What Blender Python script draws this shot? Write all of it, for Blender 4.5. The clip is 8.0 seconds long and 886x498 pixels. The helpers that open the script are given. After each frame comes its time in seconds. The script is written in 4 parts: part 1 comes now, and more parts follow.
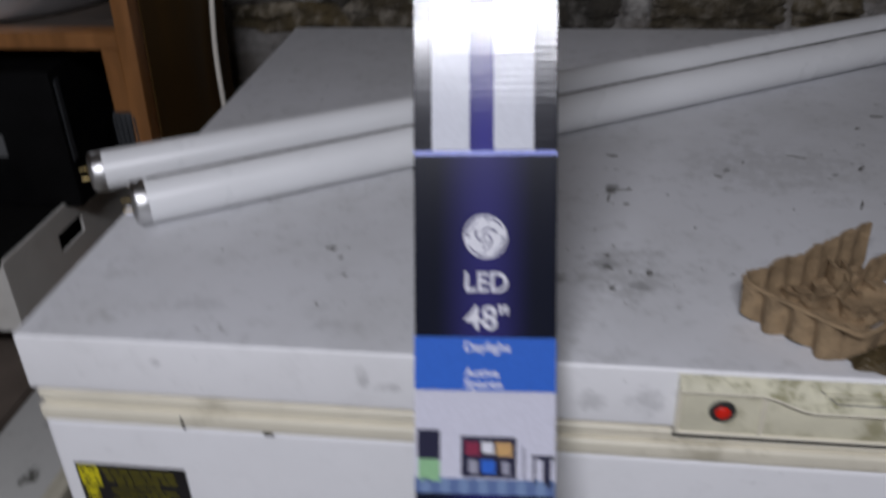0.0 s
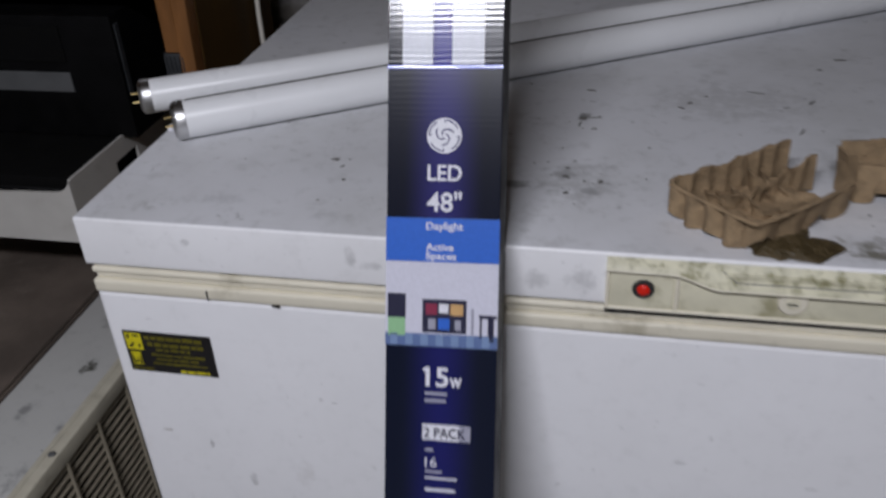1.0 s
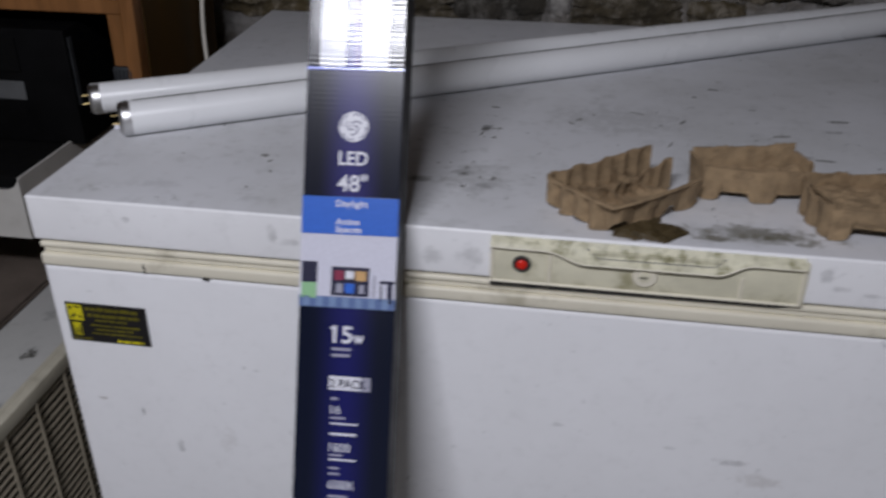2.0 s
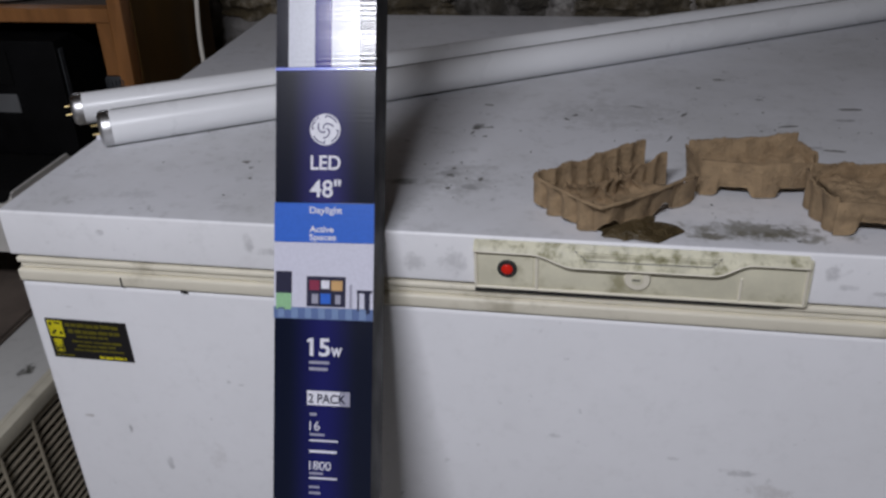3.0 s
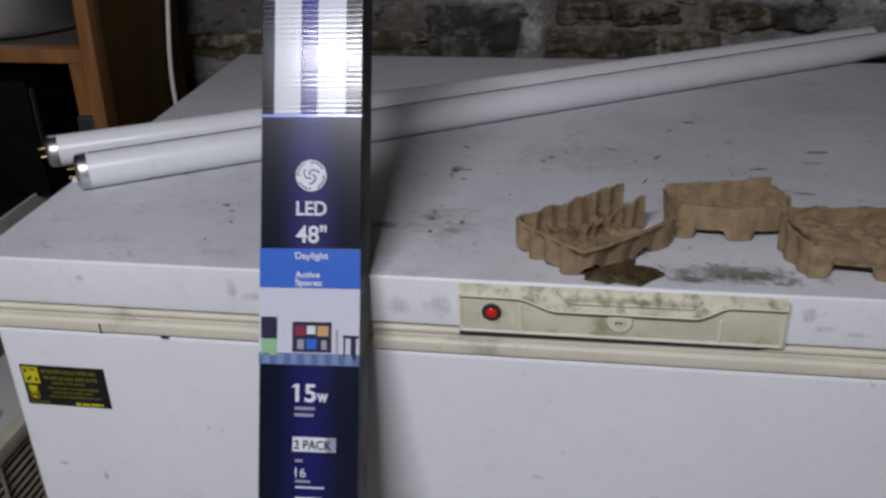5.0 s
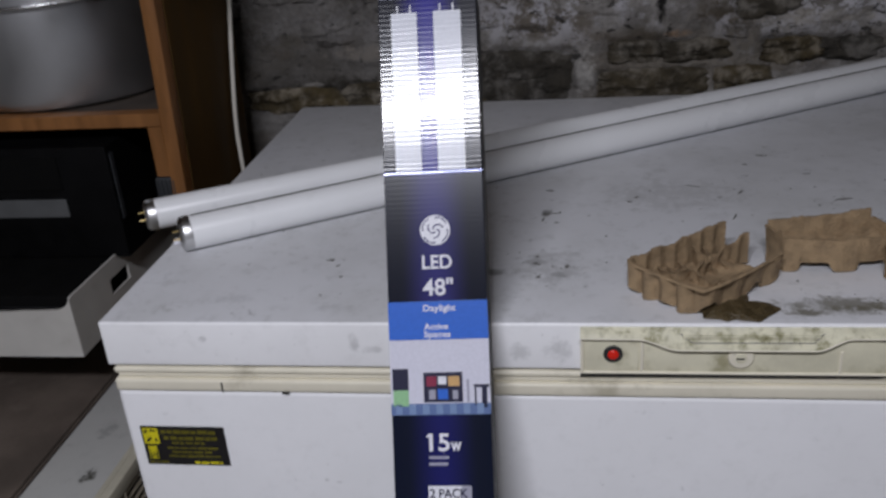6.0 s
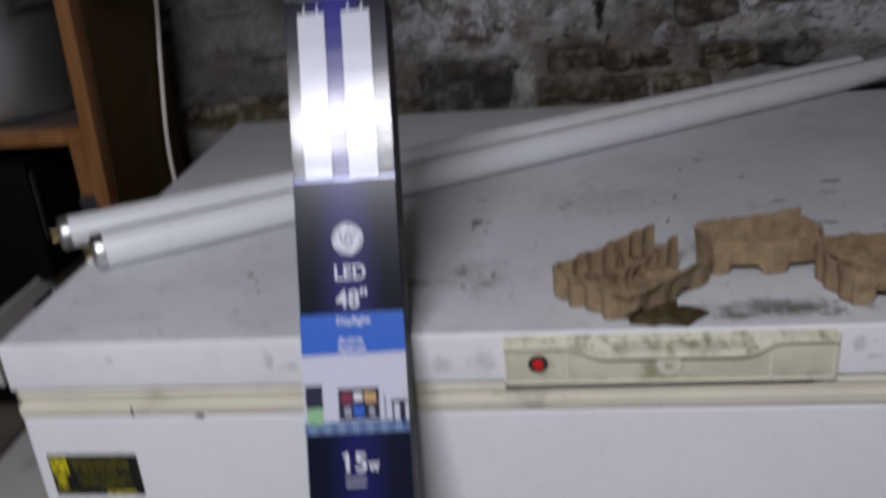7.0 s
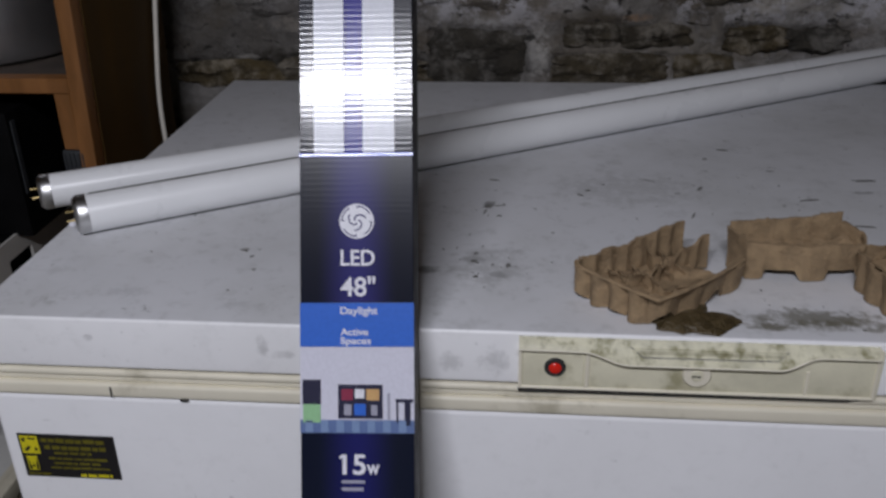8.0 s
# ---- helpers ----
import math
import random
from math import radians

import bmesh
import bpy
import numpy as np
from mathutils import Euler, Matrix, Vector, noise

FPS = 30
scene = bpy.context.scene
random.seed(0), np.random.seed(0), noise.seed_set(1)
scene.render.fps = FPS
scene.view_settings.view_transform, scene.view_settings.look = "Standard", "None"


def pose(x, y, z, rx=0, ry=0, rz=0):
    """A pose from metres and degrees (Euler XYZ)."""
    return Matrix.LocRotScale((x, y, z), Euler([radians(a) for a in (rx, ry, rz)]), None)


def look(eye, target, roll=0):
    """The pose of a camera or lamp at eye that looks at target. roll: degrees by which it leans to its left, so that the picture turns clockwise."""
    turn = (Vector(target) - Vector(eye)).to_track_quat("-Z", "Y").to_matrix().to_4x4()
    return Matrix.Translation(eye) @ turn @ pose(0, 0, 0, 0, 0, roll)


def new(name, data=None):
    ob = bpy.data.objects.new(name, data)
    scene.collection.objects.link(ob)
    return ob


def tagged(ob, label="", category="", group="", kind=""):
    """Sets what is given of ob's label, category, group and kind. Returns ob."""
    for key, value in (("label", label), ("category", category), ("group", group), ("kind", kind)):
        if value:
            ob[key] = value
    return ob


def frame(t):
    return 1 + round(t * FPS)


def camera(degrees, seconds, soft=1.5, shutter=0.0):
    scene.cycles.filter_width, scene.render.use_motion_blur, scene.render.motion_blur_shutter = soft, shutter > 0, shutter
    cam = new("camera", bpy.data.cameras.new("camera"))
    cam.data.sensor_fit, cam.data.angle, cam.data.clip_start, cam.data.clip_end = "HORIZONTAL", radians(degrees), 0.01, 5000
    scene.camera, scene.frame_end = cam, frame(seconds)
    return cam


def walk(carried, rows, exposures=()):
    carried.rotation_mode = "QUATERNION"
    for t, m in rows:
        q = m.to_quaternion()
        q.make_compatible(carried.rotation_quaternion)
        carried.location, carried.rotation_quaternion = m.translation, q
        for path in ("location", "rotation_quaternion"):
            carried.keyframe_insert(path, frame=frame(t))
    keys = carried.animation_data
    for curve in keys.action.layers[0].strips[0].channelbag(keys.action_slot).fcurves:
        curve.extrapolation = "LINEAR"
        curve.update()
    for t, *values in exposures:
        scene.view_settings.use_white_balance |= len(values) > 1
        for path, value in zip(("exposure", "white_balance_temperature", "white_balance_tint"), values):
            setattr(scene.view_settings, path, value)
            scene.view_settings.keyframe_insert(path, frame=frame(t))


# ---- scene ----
cam = camera(53.2, 8.0, soft=2.7, shutter=0.5)
PATH = [
    (0, (0.37, -0.451, 1.228), (0.115, 1.256, 0.217), -2.2),
    (0.2, (0.421, -0.453, 1.208), (0.086, 1.214, 0.155), -0.5),
    (0.5, (0.464, -0.468, 1.215), (0.007, 1.143, 0.121), -2.0),
    (0.7, (0.461, -0.499, 1.223), (-0.008, 1.118, 0.142), -3.3),
    (1, (0.456, -0.572, 1.239), (0.07, 1.081, 0.182), -3.2),
    (1.2, (0.451, -0.625, 1.239), (0.137, 1.053, 0.196), -1.3),
    (1.5, (0.459, -0.677, 1.236), (0.22, 1.034, 0.227), 0.6),
    (2, (0.516, -0.689, 1.244), (0.239, 1.039, 0.277), 0.2),
    (2.2, (0.557, -0.667, 1.235), (0.245, 1.063, 0.281), 0.9),
    (3.3, (0.554, -0.647, 1.228), (0.205, 1.07, 0.263), -3.4),
    (3.5, (0.554, -0.65, 1.23), (0.225, 1.071, 0.266), -3.3),
    (4, (0.561, -0.649, 1.234), (0.265, 1.083, 0.278), -2.8),
    (4.2, (0.566, -0.645, 1.229), (0.267, 1.092, 0.283), -2.6),
    (5.3, (0.507, -0.661, 1.249), (0.245, 1.115, 0.367), -1.1),
    (5.5, (0.484, -0.674, 1.254), (0.183, 1.105, 0.39), -2.2),
    (6, (0.44, -0.677, 1.267), (0.158, 1.119, 0.433), -4.3),
    (6.2, (0.448, -0.665, 1.277), (0.184, 1.139, 0.456), -4.7),
    (6.5, (0.468, -0.651, 1.292), (0.212, 1.176, 0.519), -5.9),
    (6.8, (0.475, -0.623, 1.272), (0.281, 1.217, 0.512), -6.5),
    (7, (0.48, -0.647, 1.24), (0.268, 1.177, 0.446), -4.7),
    (7.2, (0.486, -0.644, 1.212), (0.298, 1.144, 0.336), -0.9),
    (7.5, (0.473, -0.613, 1.229), (0.325, 1.176, 0.347), -0.5),
    (7.7, (0.461, -0.602, 1.234), (0.297, 1.187, 0.354), -1.3),
    (8, (0.449, -0.586, 1.233), (0.273, 1.207, 0.365), -1.1),
]
walk(cam, [(t, look(eye, target, roll)) for t, eye, target, roll in PATH], ((0, -0.04), (1.5, 0.0), (6.8, 0.0), (7.5, -0.1), (8.0, -0.14)))

# ---- light ----
world = bpy.data.worlds.new("basement_air")
scene.world = world
world.use_nodes = True
world.node_tree.nodes["Background"].inputs[0].default_value = (0.75, 0.85, 1.0, 1)
world.node_tree.nodes["Background"].inputs[1].default_value = 0.012

LAMP_AT = (0.20, -1.32, 2.09)
lamp_data = bpy.data.lights.new("ceiling_light", "AREA")
lamp_data.shape, lamp_data.size, lamp_data.size_y = "RECTANGLE", 0.66, 0.14
lamp_data.energy, lamp_data.color = 34.0, (0.895, 0.905, 1.0)
lamp = new("ceiling_light_lamp", lamp_data)
lamp.matrix_world = pose(*LAMP_AT, 0, 0, 8)


WALL_Y = 0.82

# ---- materials ----
def nodes_of(m):
    m.use_nodes = True
    t = m.node_tree
    return t, t.nodes["Principled BSDF"]


def tex_noise(t, scale, detail=4.0, rough=0.55, stretch=None, seed=0.0):
    c = t.nodes.new("ShaderNodeTexCoord")
    p = t.nodes.new("ShaderNodeMapping")
    p.inputs["Location"].default_value = (seed, seed * 0.7, seed * 1.3)
    if stretch:
        p.inputs["Scale"].default_value = stretch
    t.links.new(c.outputs["Object"], p.inputs["Vector"])
    n = t.nodes.new("ShaderNodeTexNoise")
    n.inputs["Scale"].default_value, n.inputs["Detail"].default_value, n.inputs["Roughness"].default_value = scale, detail, rough
    t.links.new(p.outputs["Vector"], n.inputs["Vector"])
    return n.outputs["Fac"]


def ramp(t, fac, lo, hi, a=0.0, b=1.0):
    r = t.nodes.new("ShaderNodeMapRange")
    r.interpolation_type = "SMOOTHSTEP"
    for k, v in zip(("From Min", "From Max", "To Min", "To Max"), (lo, hi, a, b)):
        r.inputs[k].default_value = v
    t.links.new(fac, r.inputs["Value"])
    return r.outputs["Result"]


def math_node(t, op, a, b):
    n = t.nodes.new("ShaderNodeMath")
    n.operation = op
    for i, v in enumerate((a, b)):
        if isinstance(v, (int, float)):
            n.inputs[i].default_value = v
        else:
            t.links.new(v, n.inputs[i])
    return n.outputs[0]


def mix(t, fac, a, b):
    n = t.nodes.new("ShaderNodeMix")
    n.data_type = "RGBA"
    if isinstance(fac, (int, float)):
        n.inputs[0].default_value = fac
    else:
        t.links.new(fac, n.inputs[0])
    for i, v in ((6, a), (7, b)):
        if isinstance(v, tuple):
            n.inputs[i].default_value = (*v[:3], 1)
        else:
            t.links.new(v, n.inputs[i])
    return n.outputs[2]


def bump(t, b, height, strength, distance=0.001):
    n = t.nodes.new("ShaderNodeBump")
    n.inputs["Strength"].default_value, n.inputs["Distance"].default_value = strength, distance
    t.links.new(height, n.inputs["Height"])
    t.links.new(n.outputs["Normal"], b.inputs["Normal"])
    return n


def surface(name, base, rough=0.5, metal=0.0, vary=0.15, scale=30, grain=300, relief=0.15, dirt=None, dirt_amount=0.0, dirt_scale=14, random_tint=0.0, coat=0.0, stretch=None, depth=0.001):
    """Base colour with a broad and a fine variation, a dirt layer with its own shape and a fine relief."""
    m = bpy.data.materials.new(name)
    t, b = nodes_of(m)
    dark, light = tuple(c * (1 - vary) for c in base), tuple(min(1, c * (1 + vary)) for c in base)
    broad = ramp(t, tex_noise(t, scale, stretch=stretch), 0.3, 0.7)
    fine = tex_noise(t, grain, 3, stretch=stretch, seed=3)
    col = mix(t, math_node(t, "ADD", math_node(t, "MULTIPLY", broad, 0.65), math_node(t, "MULTIPLY", fine, 0.35)), dark, light)
    if dirt:
        d = ramp(t, tex_noise(t, dirt_scale, 8, 0.65, seed=7), 0.62 - 0.2 * dirt_amount, 0.78 - 0.1 * dirt_amount)
        col = mix(t, math_node(t, "MULTIPLY", d, min(1.0, dirt_amount * 1.3)), col, dirt)
    if random_tint:
        i = t.nodes.new("ShaderNodeObjectInfo")
        h = t.nodes.new("ShaderNodeHueSaturation")
        t.links.new(ramp(t, i.outputs["Random"], 0, 1, 1 - random_tint, 1 + random_tint), h.inputs["Value"])
        t.links.new(ramp(t, i.outputs["Random"], 0, 1, 0.6, 1.3), h.inputs["Saturation"])
        t.links.new(col, h.inputs["Color"])
        col = h.outputs["Color"]
    t.links.new(col, b.inputs["Base Color"])
    t.links.new(ramp(t, broad, 0, 1, max(0.03, rough - 0.08), min(1, rough + 0.08)), b.inputs["Roughness"])
    b.inputs["Metallic"].default_value = metal
    b.inputs["Coat Weight"].default_value = coat
    if relief:
        bump(t, b, math_node(t, "ADD", fine, math_node(t, "MULTIPLY", broad, 0.6)), relief, depth)
    return m


def blot(t, col, centre, radii, colour, amount, seed):
    """A stain with a ragged edge round one place of the surface."""
    c = t.nodes.new("ShaderNodeTexCoord")
    p = t.nodes.new("ShaderNodeMapping")
    p.vector_type = "POINT"
    p.inputs["Scale"].default_value = [1 / r for r in radii]
    p.inputs["Location"].default_value = [-a / r for a, r in zip(centre, radii)]
    t.links.new(c.outputs["Object"], p.inputs["Vector"])
    ln = t.nodes.new("ShaderNodeVectorMath")
    ln.operation = "LENGTH"
    t.links.new(p.outputs["Vector"], ln.inputs[0])
    near = ramp(t, ln.outputs["Value"], 0.1, 1.0, 0.55, 0.0)
    ragged = math_node(t, "ADD", near, math_node(t, "MULTIPLY", math_node(t, "SUBTRACT", tex_noise(t, 70, 7, 0.7, seed=seed), 0.5), 1.4))
    k = math_node(t, "MULTIPLY", ramp(t, ragged, 0.28, 0.62), ramp(t, near, 0.0, 0.12))
    return mix(t, math_node(t, "MULTIPLY", k, amount), col, colour)


def enamel(name, speck, grime, base=(0.78, 0.79, 0.82), blots=()):
    """White enamelled steel with smudges, grey grime and small dark specks."""
    m = bpy.data.materials.new(name)
    t, b = nodes_of(m)
    cloud = ramp(t, tex_noise(t, 5, 6, 0.6), 0.35, 0.7)
    col = mix(t, math_node(t, "MULTIPLY", cloud, 0.5 * grime), base, (0.50, 0.50, 0.49))
    smear = ramp(t, tex_noise(t, 22, 8, 0.7, (1, 1, 0.55), 5), 0.60, 0.74)
    col = mix(t, math_node(t, "MULTIPLY", smear, 0.55 * grime), col, (0.30, 0.30, 0.28))
    mottle = ramp(t, tex_noise(t, 48, 9, 0.75, seed=13), 0.50, 0.68)
    col = mix(t, math_node(t, "MULTIPLY", mottle, 0.30 * grime), col, (0.34, 0.34, 0.33))
    area = ramp(t, tex_noise(t, 7, 3, 0.5, seed=11), 0.42, 0.62)
    dots = ramp(t, tex_noise(t, 75, 5, 0.6, seed=17), 0.66, 0.72)
    col = mix(t, math_node(t, "MULTIPLY", math_node(t, "MULTIPLY", dots, area), speck), col, (0.05, 0.05, 0.045))
    for k, (centre, radii, colour, amount) in enumerate(blots):
        col = blot(t, col, centre, radii, colour, amount, 2.0 + 3 * k)
    t.links.new(col, b.inputs["Base Color"])
    t.links.new(ramp(t, cloud, 0, 1, 0.34, 0.55), b.inputs["Roughness"])
    bump(t, b, math_node(t, "ADD", tex_noise(t, 260, 3), math_node(t, "MULTIPLY", dots, 0.6)), 0.12, 0.0006)
    return m


def printed(name, base, rough=0.24, wave=0.13, glow_to=None, coat=0.4):
    """Glossy printed corrugated card: flutes across the box show in the sheen. glow_to: a second ink, faded in down the middle."""
    m = bpy.data.materials.new(name)
    t, b = nodes_of(m)
    col = mix(t, ramp(t, tex_noise(t, 400, 3), 0.3, 0.7), tuple(c * 0.93 for c in base), base)
    c = t.nodes.new("ShaderNodeTexCoord")
    s = t.nodes.new("ShaderNodeSeparateXYZ")
    t.links.new(c.outputs["Object"], s.inputs[0])
    if glow_to:
        centre = ramp(t, math_node(t, "ABSOLUTE", s.outputs["X"], 0.0), 0.0, 0.031, 1.0, 0.0)
        col = mix(t, centre, col, glow_to)
    t.links.new(col, b.inputs["Base Color"])
    b.inputs["Roughness"].default_value = rough
    b.inputs["Coat Weight"].default_value, b.inputs["Coat Roughness"].default_value = coat, 0.10
    b.inputs["Specular IOR Level"].default_value = 0.5 if coat > 0.3 else 0.25
    w = t.nodes.new("ShaderNodeTexWave")
    w.wave_type, w.bands_direction = "BANDS", "Z"
    w.inputs["Scale"].default_value, w.inputs["Distortion"].default_value = 75.0, 1.6
    w.inputs["Detail"].default_value, w.inputs["Detail Scale"].default_value = 2.0, 0.6
    t.links.new(c.outputs["Object"], w.inputs["Vector"])
    uneven = ramp(t, tex_noise(t, 60, 3, 0.5, (0.15, 1, 1)), 0.3, 0.7)
    n = bump(t, b, math_node(t, "MULTIPLY", w.outputs["Fac"], uneven), wave, 0.0006)
    t.links.new(n.outputs["Normal"], b.inputs["Coat Normal"])
    return m


GREY, MILDEW, BROWN = (0.20, 0.20, 0.20), (0.16, 0.15, 0.115), (0.16, 0.11, 0.06)
# Base greyer than the lid's front: weaker light on top painted in, besides grime.
lid_top_paint = enamel("grimy_shaded_white_enamel", 0.65, 1.0, (0.72, 0.725, 0.75), (
    ((0.368, 0.101, 0.88), (0.034, 0.016, 0.05), GREY, 0.9), ((0.66, 0.060, 0.88), (0.075, 0.040, 0.05), (0.75, 0.75, 0.76), 0.6), ((0.685, 0.032, 0.88), (0.13, 0.036, 0.05), (0.27, 0.265, 0.24), 1.0), ((0.69, 0.028, 0.88), (0.060, 0.020, 0.05), MILDEW, 1.0), ((0.64, 0.020, 0.88), (0.055, 0.014, 0.05), MILDEW, 0.9),
    ((0.425, 0.115, 0.88), (0.075, 0.085, 0.05), (0.40, 0.40, 0.40), 0.6), ((0.56, 0.30, 0.88), (0.16, 0.10, 0.05), (0.46, 0.46, 0.46), 0.5), ((0.405, 0.125, 0.88), (0.020, 0.030, 0.05), GREY, 0.5), ((0.417, 0.249, 0.88), (0.012, 0.022, 0.05), GREY, 0.9), ((0.43, 0.095, 0.88), (0.022, 0.012, 0.05), GREY, 0.5),
    ((0.12, 0.045, 0.88), (0.05, 0.02, 0.05), GREY, 0.2), ((0.22, 0.03, 0.88), (0.04, 0.015, 0.05), GREY, 0.2), ((0.80, 0.30, 0.88), (0.02, 0.01, 0.05), GREY, 0.9), ((0.72, 0.36, 0.88), (0.012, 0.006, 0.05), GREY, 0.9), ((0.76, 0.22, 0.88), (0.02, 0.008, 0.05), GREY, 0.7)))
lid_paint = enamel("smudged_white_enamel", 0.3, 0.34, (0.915, 0.915, 0.93), (
    ((0.245, 0.0, 0.860), (0.012, 0.05, 0.022), GREY, 0.38), ((0.262, 0.0, 0.852), (0.022, 0.05, 0.008), GREY, 0.3), ((0.430, 0.0, 0.855), (0.026, 0.05, 0.026), GREY, 0.3), ((0.395, 0.0, 0.850), (0.02, 0.05, 0.02), GREY, 0.3),
    ((0.736, 0.0, 0.862), (0.012, 0.05, 0.020), GREY, 0.36), ((0.750, 0.0, 0.850), (0.022, 0.05, 0.007), GREY, 0.32), ((0.775, 0.0, 0.846), (0.03, 0.05, 0.004), GREY, 0.3), ((0.30, 0.0, 0.842), (0.05, 0.05, 0.006), GREY, 0.5), ((0.10, 0.0, 0.862), (0.010, 0.05, 0.008), GREY, 0.3)))
front_paint = enamel("white_enamel", 0.25, 0.25, (0.89, 0.893, 0.915), (
    ((0.046, 0.0, 0.776), (0.012, 0.05, 0.004), GREY, 0.6), ((0.078, 0.0, 0.628), (0.005, 0.05, 0.016), GREY, 0.55), ((0.115, 0.0, 0.585), (0.010, 0.05, 0.018), GREY, 0.4), ((0.035, 0.0, 0.640), (0.014, 0.05, 0.004), BROWN, 0.35),
    ((0.20, 0.0, 0.70), (0.006, 0.05, 0.005), GREY, 0.35), ((0.69, 0.0, 0.645), (0.035, 0.05, 0.010), GREY, 0.4), ((0.72, 0.0, 0.625), (0.05, 0.05, 0.018), BROWN, 0.22), ((0.63, 0.0, 0.655), (0.02, 0.05, 0.006), GREY, 0.25), ((0.52, 0.0, 0.67), (0.015, 0.05, 0.006), GREY, 0.3), ((0.17, 0.0, 0.60), (0.02, 0.05, 0.04), BROWN, 0.12)))
cream = surface("yellowed_cream_plastic", (0.76, 0.715, 0.585), 0.45, vary=0.07, scale=12, relief=0.08, dirt=(0.20, 0.17, 0.09), dirt_amount=0.35, dirt_scale=18)
cream_grimy = surface("mildewed_cream_plastic", (0.69, 0.66, 0.505), 0.5, vary=0.14, scale=25, relief=0.12, dirt=(0.30, 0.275, 0.15), dirt_amount=0.65, dirt_scale=22)
cream_mildew = surface("speckled_mildewed_plastic", (0.66, 0.635, 0.475), 0.55, vary=0.18, scale=60, relief=0.15, dirt=(0.24, 0.225, 0.11), dirt_amount=0.85, dirt_scale=85)
rubber = surface("black_rubber", (0.02, 0.02, 0.02), 0.7, relief=0.1)
label_black = surface("label_black", (0.010, 0.009, 0.010), 0.4, relief=0.03)
label_yellow = surface("label_yellow", (0.62, 0.55, 0.01), 0.45, relief=0.03)
label_dim = surface("label_faded_yellow", (0.125, 0.11, 0.008), 0.45, relief=0.03)
pulp = surface("brown_moulded_pulp", (0.305, 0.215, 0.123), 0.92, vary=0.30, scale=75, grain=420, relief=0.8, dirt=(0.18, 0.115, 0.062), dirt_amount=0.42, dirt_scale=55, depth=0.0018)
wet_pulp = surface("wet_brown_pulp", (0.080, 0.058, 0.027), 0.36, vary=0.5, scale=70, relief=0.8, depth=0.003)
phosphor = surface("white_tube_glass", (0.88, 0.89, 0.90), 0.30, vary=0.03, scale=6, relief=0.0, dirt=(0.45, 0.44, 0.41), dirt_amount=0.12, dirt_scale=10)
aluminium = surface("aluminium", (0.62, 0.62, 0.62), 0.32, 1.0, vary=0.1, relief=0.05)
pot_metal = surface("dull_pot_aluminium", (0.56, 0.57, 0.59), 0.38, 1.0, vary=0.10, scale=6, relief=0.04)
# Grey for the painted shade line on a tube and the dirty handle seam.
shade_grime = surface("grey_shade_and_grime", (0.17, 0.165, 0.16), 0.95, vary=0.35, scale=40, relief=0.3, stretch=(0.2, 1, 1))
brass = surface("brass", (0.62, 0.48, 0.22), 0.3, 1.0, relief=0.03)
wood = surface("stained_pine", (0.25, 0.105, 0.030), 0.5, vary=0.3, scale=9, grain=90, relief=0.2, stretch=(6, 6, 0.7), dirt=(0.11, 0.05, 0.02), dirt_amount=0.25)
wood_dark = surface("brown_hardboard", (0.085, 0.047, 0.014), 0.6, vary=0.3, scale=6, grain=120, relief=0.2, stretch=(3, 3, 0.6))
shelf_top = surface("dusty_shelf_board", (0.062, 0.047, 0.036), 0.8, vary=0.3, relief=0.3)
card_white = surface("white_carton", (0.52, 0.505, 0.47), 0.7, vary=0.06, relief=0.1, dirt=(0.3, 0.27, 0.22), dirt_amount=0.3)
card_brown = surface("brown_cardboard", (0.105, 0.082, 0.066), 0.85, vary=0.4, scale=9, relief=0.3, dirt=(0.20, 0.17, 0.14), dirt_amount=0.4, dirt_scale=9)
black_plastic = surface("black_plastic", (0.003, 0.003, 0.0033), 0.6, vary=0.3, relief=0.1)
black_dull = surface("dull_black_plastic", (0.004, 0.004, 0.004), 0.8, relief=0.1)
for m_ in (black_plastic, black_dull, wood_dark):
    m_.node_tree.nodes["Principled BSDF"].inputs["Specular IOR Level"].default_value = 0.10
grey_panel = surface("grey_metal_panel", (0.095, 0.098, 0.10), 0.45, vary=0.15, relief=0.05)
grey_plastic = surface("grey_plastic", (0.036, 0.039, 0.043), 0.55, vary=0.2, relief=0.1)
white_cord = surface("white_vinyl", (0.76, 0.72, 0.64), 0.5, vary=0.06, relief=0.05, dirt=(0.35, 0.3, 0.22), dirt_amount=0.2)
ac_paint = enamel("scuffed_grey_enamel", 1.0, 1.0, (0.47, 0.47, 0.45), (
    ((-0.200, 0.200, 0.53), (0.022, 0.030, 0.05), (0.06, 0.06, 0.05), 1.0), ((-0.235, 0.110, 0.53), (0.02, 0.03, 0.05), GREY, 0.8), ((-0.175, 0.090, 0.53), (0.014, 0.02, 0.05), GREY, 0.8), ((-0.22, 0.30, 0.53), (0.03, 0.04, 0.05), GREY, 0.5), ((-0.18, 0.01, 0.53), (0.02, 0.05, 0.05), GREY, 0.6)))
ac_trim = surface("beige_trim_plastic", (0.48, 0.45, 0.36), 0.55, vary=0.12, relief=0.1, dirt=(0.16, 0.13, 0.09), dirt_amount=0.4)
ac_grille = surface("beige_grille_plastic", (0.30, 0.265, 0.20), 0.55, vary=0.12, relief=0.1, dirt=(0.16, 0.13, 0.09), dirt_amount=0.4)
dark_inside = surface("dark_coil", (0.018, 0.016, 0.014), 0.8, relief=0.2)
concrete = surface("concrete", (0.19, 0.18, 0.165), 0.9, vary=0.25, scale=5, relief=0.5, dirt=(0.07, 0.06, 0.05), dirt_amount=0.4, dirt_scale=4)
